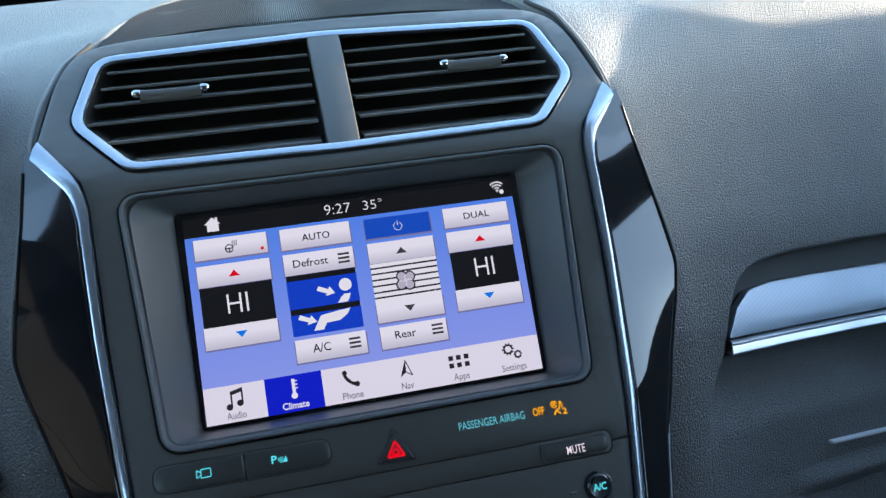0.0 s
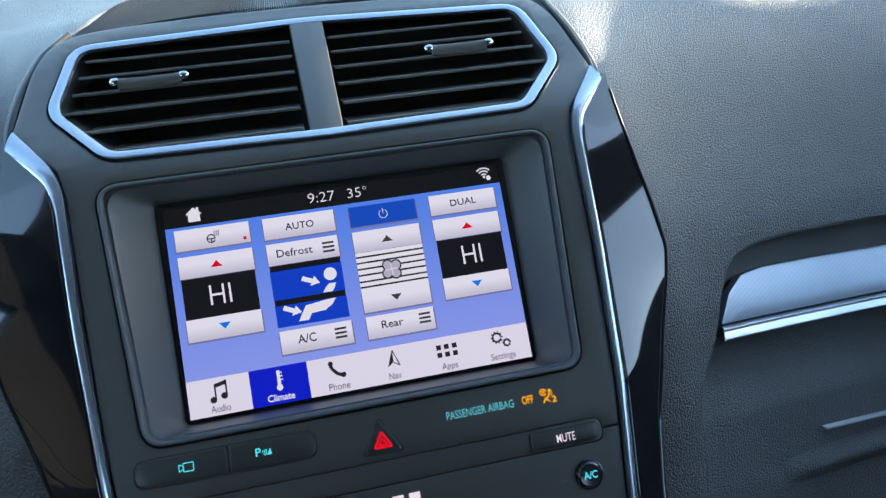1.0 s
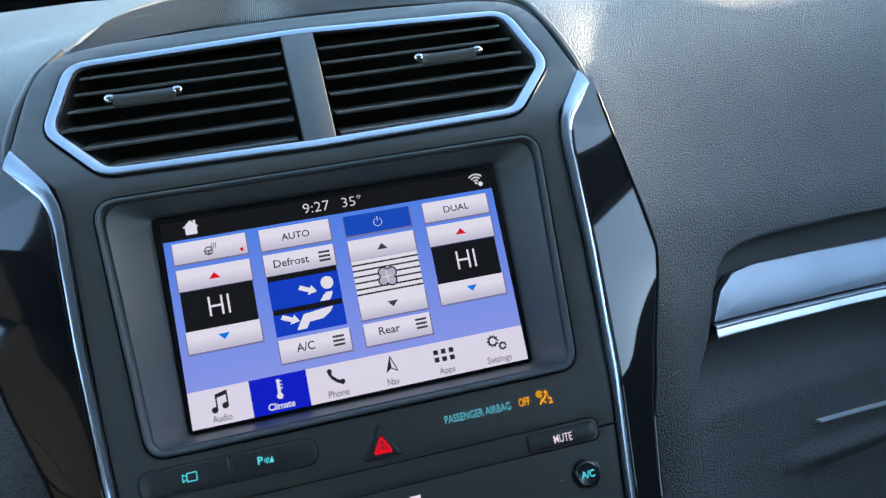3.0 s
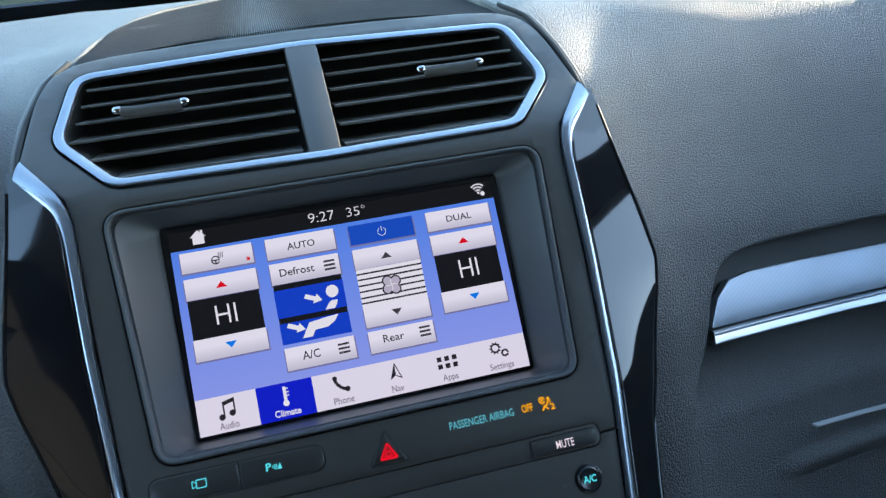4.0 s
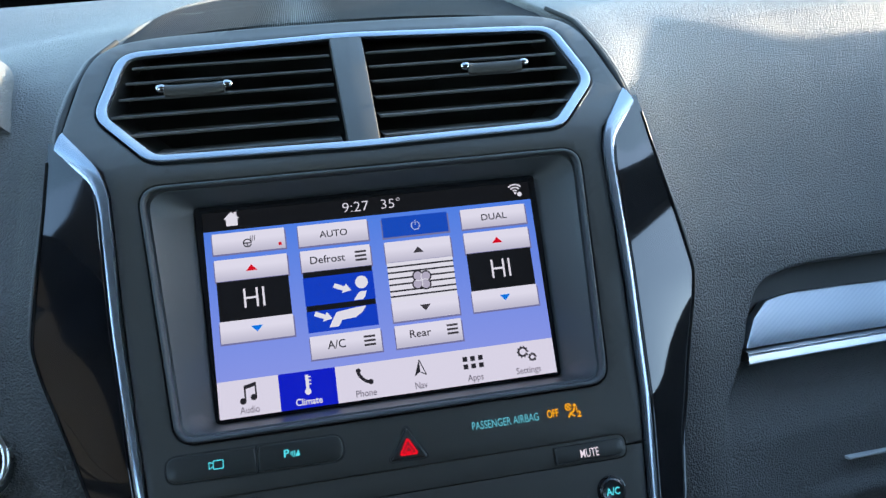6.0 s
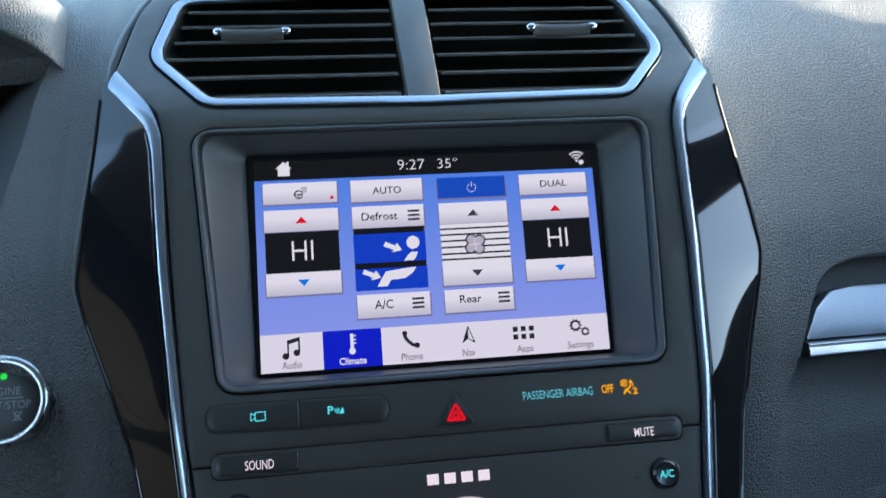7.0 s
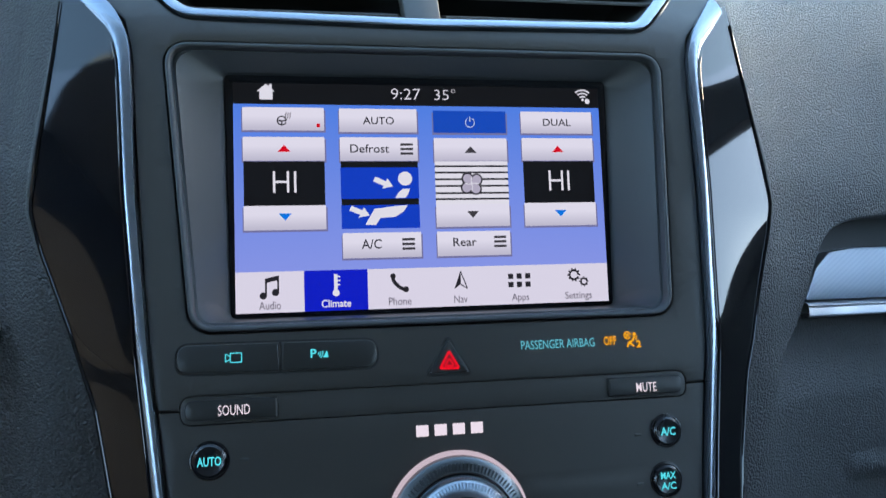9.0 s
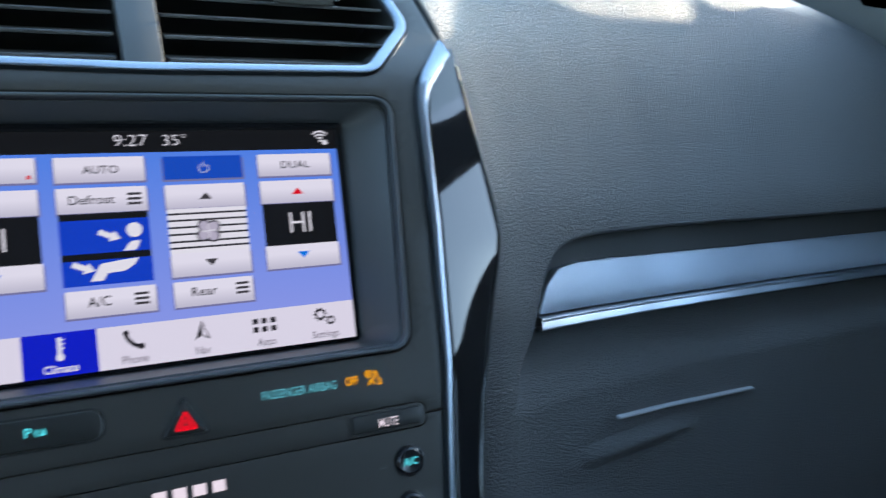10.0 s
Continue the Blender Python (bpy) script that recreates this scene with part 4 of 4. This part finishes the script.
part("legend", words("ENGINE", SX - 0.81, SZ + 0.24, SX + 0.81, SZ + 0.59, on_cap, 0), GREY_PRINT, face_disc, smooth=False)
part("legend", words("START/STOP", SX - 1.25, SZ - 0.38, SX + 1.25, SZ - 0.02, on_cap, 0), GREY_PRINT, face_disc, smooth=False)
part("rule", marks([box2(SX - 0.94, SZ + 0.08, SX + 0.94, SZ + 0.13)], on_cap, 0), GREY_PRINT, face_disc, smooth=False)
part("legend", marks(stroke(circle2(SX - 0.45, SZ - 0.76, 0.18, 12, 110, 400), 0.05) + [[(SX - 0.55, SZ - 0.62), (SX - 0.42, SZ - 0.50), (SX - 0.42, SZ - 0.70)]], on_cap, 0), GREY_PRINT, face_disc, smooth=False)
part("legend", marks(stroke(circle2(SX + 0.67, SZ - 0.66, 0.13, 12), 0.04) + stroke([(SX + 0.47, SZ - 0.52), (SX + 0.87, SZ - 0.95)], 0.045) + stroke([(SX + 0.87, SZ - 0.52), (SX + 0.47, SZ - 0.95)], 0.045) + [box2(SX + 0.5, SZ - 0.92, SX + 0.84, SZ - 0.86)], on_cap, 0), GREY_PRINT, face_disc, smooth=False)
part("lamp", marks([circle2(SX + 0.08, SZ + 1.09, 0.15, 20)], on_cap, 0), LAMP_GREEN, face_disc, "green lamp", smooth=False)

# ---- passenger side ----
decor = thing("decor_panel", "satin silver patterned panel set into a recess of the dashboard", "trim panel", (40, 6, -6))
part("recess", grid(50, 6, lambda u, v: on_pad(20.1 + 55 * u, -0.3 - 6.8 * v, 2.6)), DARK, decor)
part("panel", panel(rounded([(21.05, -5.8), (22.4, -3.95), (23.9, -2.95), (26, -2.65), (30, -2.6), (75, -2.8), (75, -5.8)], [0.1, 0.6, 0.8, 0.8, 0.5, 0.1, 0.1], 4), lambda x, v, off: on_pad(x, v, off + 0.30 * (v + 6)), front=0.9, depth=0.8, bevel=0.05, xs=steps(22, 74, 40), zs=(-3, -4, -5)), DECOR, decor)
chrome = thing("trim_strip", "bright chrome strip under the decorative panel", "trim strip", (40, 6, -7))


def bar_at(u, v):
    t = min(max((v - 0.1) / 0.8, 0), 1)
    x = 20.55 + 0.42 * t + (75 - 20.97) * u ** 1.3
    return on_pad(x, -6.54 + 0.62 * t, 0.05 + 0.60 * t + 0.10 * (2 * t - 1) ** 6 + 0.10 * math.exp(-((t - 0.76) / 0.045) ** 2) + (0.9 if v in (0, 1) else 0))


part("strip", grid(60, 40, bar_at), STRIP_CHROME, chrome)
glove = thing("glove_box", "charcoal grained glove box door below the chrome strip", "glove box", (40, 6, -24))
part("door", panel(rounded([(19.5, -7.1), (75, -7.2), (75, -40), (17.0, -40), (17.4, -15), (17.7, -11), (18.3, -8.8)], 0.3, 3), lambda x, v, off: on_pad(x, v, off + 0.45 * max(0, v + 11) ** 1.2), front=0.30, depth=1.0, bevel=0.25, xs=steps(18, 74, 50), zs=steps(-39, -14, 18) + steps(-13, -7.4, 14)), LEATHER, glove)
part("latch_lip", panel(rounded([(28.0, -13.36), (28.0, -13.16), (42.8, -13.68), (42.8, -13.88)], 0.04, 2), on_pad, front=-0.12, depth=0.6, bevel=0.09, xs=steps(29, 42, 14)), LATCH_GLINT, glove, "thin latch edge with its highlight put into the colour")


def ridge_at(u, v):
    return on_pad(24 + 13 * u, -16.5 + 2.3 * v + 0.2 * u, 0.36 - 0.66 * math.sin(math.pi * v) ** 2 * min(1, 5 * u * (1 - u)))


part("pull_ridge", grid(24, 16, ridge_at), LEATHER, glove)

# ---- cabin, in the car's own frame (metres) ----


def slab(name, corners, thick, mat, label, category, kind="structure"):
    """A plain slab from four corners, thickened away from the cabin."""
    bm = bmesh.new()
    c = [Vector(p) for p in corners]
    n = (c[1] - c[0]).cross(c[3] - c[0]).normalized() * thick
    a, b = [bm.verts.new(p) for p in c], [bm.verts.new(p + n) for p in c]
    bm.faces.new(a), bm.faces.new(b)
    ring_strip(bm, a, b)
    bmesh.ops.recalc_face_normals(bm, faces=bm.faces)
    me = bpy.data.meshes.new(name)
    bm.to_mesh(me), bm.free()
    me.materials.append(mat)
    return tagged(new(name, me), label, category, kind=kind)


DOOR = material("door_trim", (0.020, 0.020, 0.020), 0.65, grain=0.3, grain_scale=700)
ROOF, FLOOR, W, REAR = 1.33, 0.0, 0.76, -1.9
HEAD, HEAD_SIDE = -0.078, -0.17  # the header bows forward between the pillars
slab("ceiling", [(-W, HEAD_SIDE, ROOF), (W, HEAD_SIDE, ROOF), (W, REAR, ROOF), (-W, REAR, ROOF)], -0.03, HEADLINER, "grey cloth headliner over the cabin", "headliner")
slab("ceiling", [(-0.6, HEAD, ROOF), (0.6, HEAD, ROOF), (W, HEAD_SIDE, ROOF), (-W, HEAD_SIDE, ROOF)], -0.03, HEADLINER, "grey cloth headliner along the windscreen header", "headliner")
slab("floor", [(-W, 0.6, FLOOR), (W, 0.6, FLOOR), (W, REAR, FLOOR), (-W, REAR, FLOOR)], 0.03, TRIM_DARK, "dark carpeted cabin floor", "floor")
# unseen wall up to the roof, added to keep rear light off the fascia
slab("wall_rear", [(-W, REAR, FLOOR), (W, REAR, FLOOR), (W, REAR, ROOF), (-W, REAR, ROOF)], 0.03, TRIM_DARK, "plain dark wall added to shut out light from the rear", "wall")
slab("wall_front", [(-W, 0.56, FLOOR), (W, 0.56, FLOOR), (W, 0.56, 0.93), (-W, 0.56, 0.93)], 0.03, TRIM_DARK, "dark bulkhead under the windscreen", "wall")
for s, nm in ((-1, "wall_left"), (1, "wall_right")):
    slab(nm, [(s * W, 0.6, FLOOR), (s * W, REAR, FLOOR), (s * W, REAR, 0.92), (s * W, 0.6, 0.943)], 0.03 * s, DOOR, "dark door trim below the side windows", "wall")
    slab("trim", [(s * W, 0.20, 1.118), (s * W, 0.20, 1.075), (s * W, -0.42, 1.305), (s * W, -0.17, ROOF)], 0.03 * s, PILLAR, "dark windscreen pillar", "pillar")
    slab("trim", [(s * W, 0.52, 1.04), (s * W, 0.52, 0.965), (s * W, 0.20, 1.088), (s * W, 0.20, 1.118)], 0.03 * s, PILLAR, "dark foot of the windscreen pillar", "pillar")
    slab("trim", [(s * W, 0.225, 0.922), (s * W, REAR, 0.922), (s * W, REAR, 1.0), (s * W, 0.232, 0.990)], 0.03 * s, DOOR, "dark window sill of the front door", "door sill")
    # unseen piece, outlined to block sun between the lit dashboard areas
    slab("trim", [(s * W, 0.225, 0.922), (s * W, 0.232, 0.990), (s * W, 0.281, 1.003), (s * W, 0.312, 1.013)], 0.03 * s, PILLAR, "dark corner piece added to cut the sun on the dashboard", "window corner")
    # unseen panel, closed to the roof against light from the rear sides
    slab("trim", [(s * W, -1.30, 0.995), (s * W, REAR, 0.995), (s * W, REAR, ROOF), (s * W, -1.30, ROOF)], 0.03 * s, PILLAR, "plain dark panel added to shut out light behind the side windows", "wall")
# unseen blocker: keeps window sky out of the left gloss panel's reflection
slab("trim", [(-W, -0.22, 0.995), (-W, -0.60, 0.995), (-W, -0.60, ROOF), (-W, -0.22, ROOF)], -0.03, DOOR, "dark panel added to block part of the driver's window", "pillar")
glass = slab("window_1", [(-W, 0.54, 0.935), (W, 0.54, 0.935), (W, HEAD, ROOF), (-W, HEAD, ROOF)], 0.004, GLASS, "clear raked windscreen", "windscreen")
glass.visible_shadow = False
slab("trim", [(-W, 0.545, 0.925), (W, 0.545, 0.925), (W, 0.512, 0.962), (-W, 0.512, 0.962)], 0.004, FRIT, "black band along the foot of the windscreen", "windscreen band")
slab("trim", [(-W, 0.44, 0.925), (0.0, 0.44, 0.925), (0.0, 0.54, 0.928), (-W, 0.54, 0.928)], -0.004, FRIT, "black cowl strip between dashboard and windscreen", "cowl strip")
slab("ground", [(-800, -800, -0.45), (800, -800, -0.45), (800, 800, -0.45), (-800, 800, -0.45)], -0.2, ASPHALT, "grey asphalt car park outside", "ground")

# far tree line round the car park, added to cut the bright horizon sky
random.seed(4)
tb = bmesh.new()
rows_ = [[], []]
tall = 9.0
for k in range(360):
    a = 2 * math.pi * k / 360
    tall += random.uniform(-1.6, 1.6) + 0.12 * (9.0 - tall)
    for row, h in ((rows_[0], -0.5), (rows_[1], tall)):
        row.append(tb.verts.new((130 * math.cos(a), 130 * math.sin(a), h)))
ring_strip(tb, rows_[0], rows_[1])
tm = bpy.data.meshes.new("backdrop")
tb.to_mesh(tm), tb.free()
tm.materials.append(WOODS)
tagged(new("backdrop", tm), "far dark tree line added to hide the bright low sky", "tree line", kind="structure")
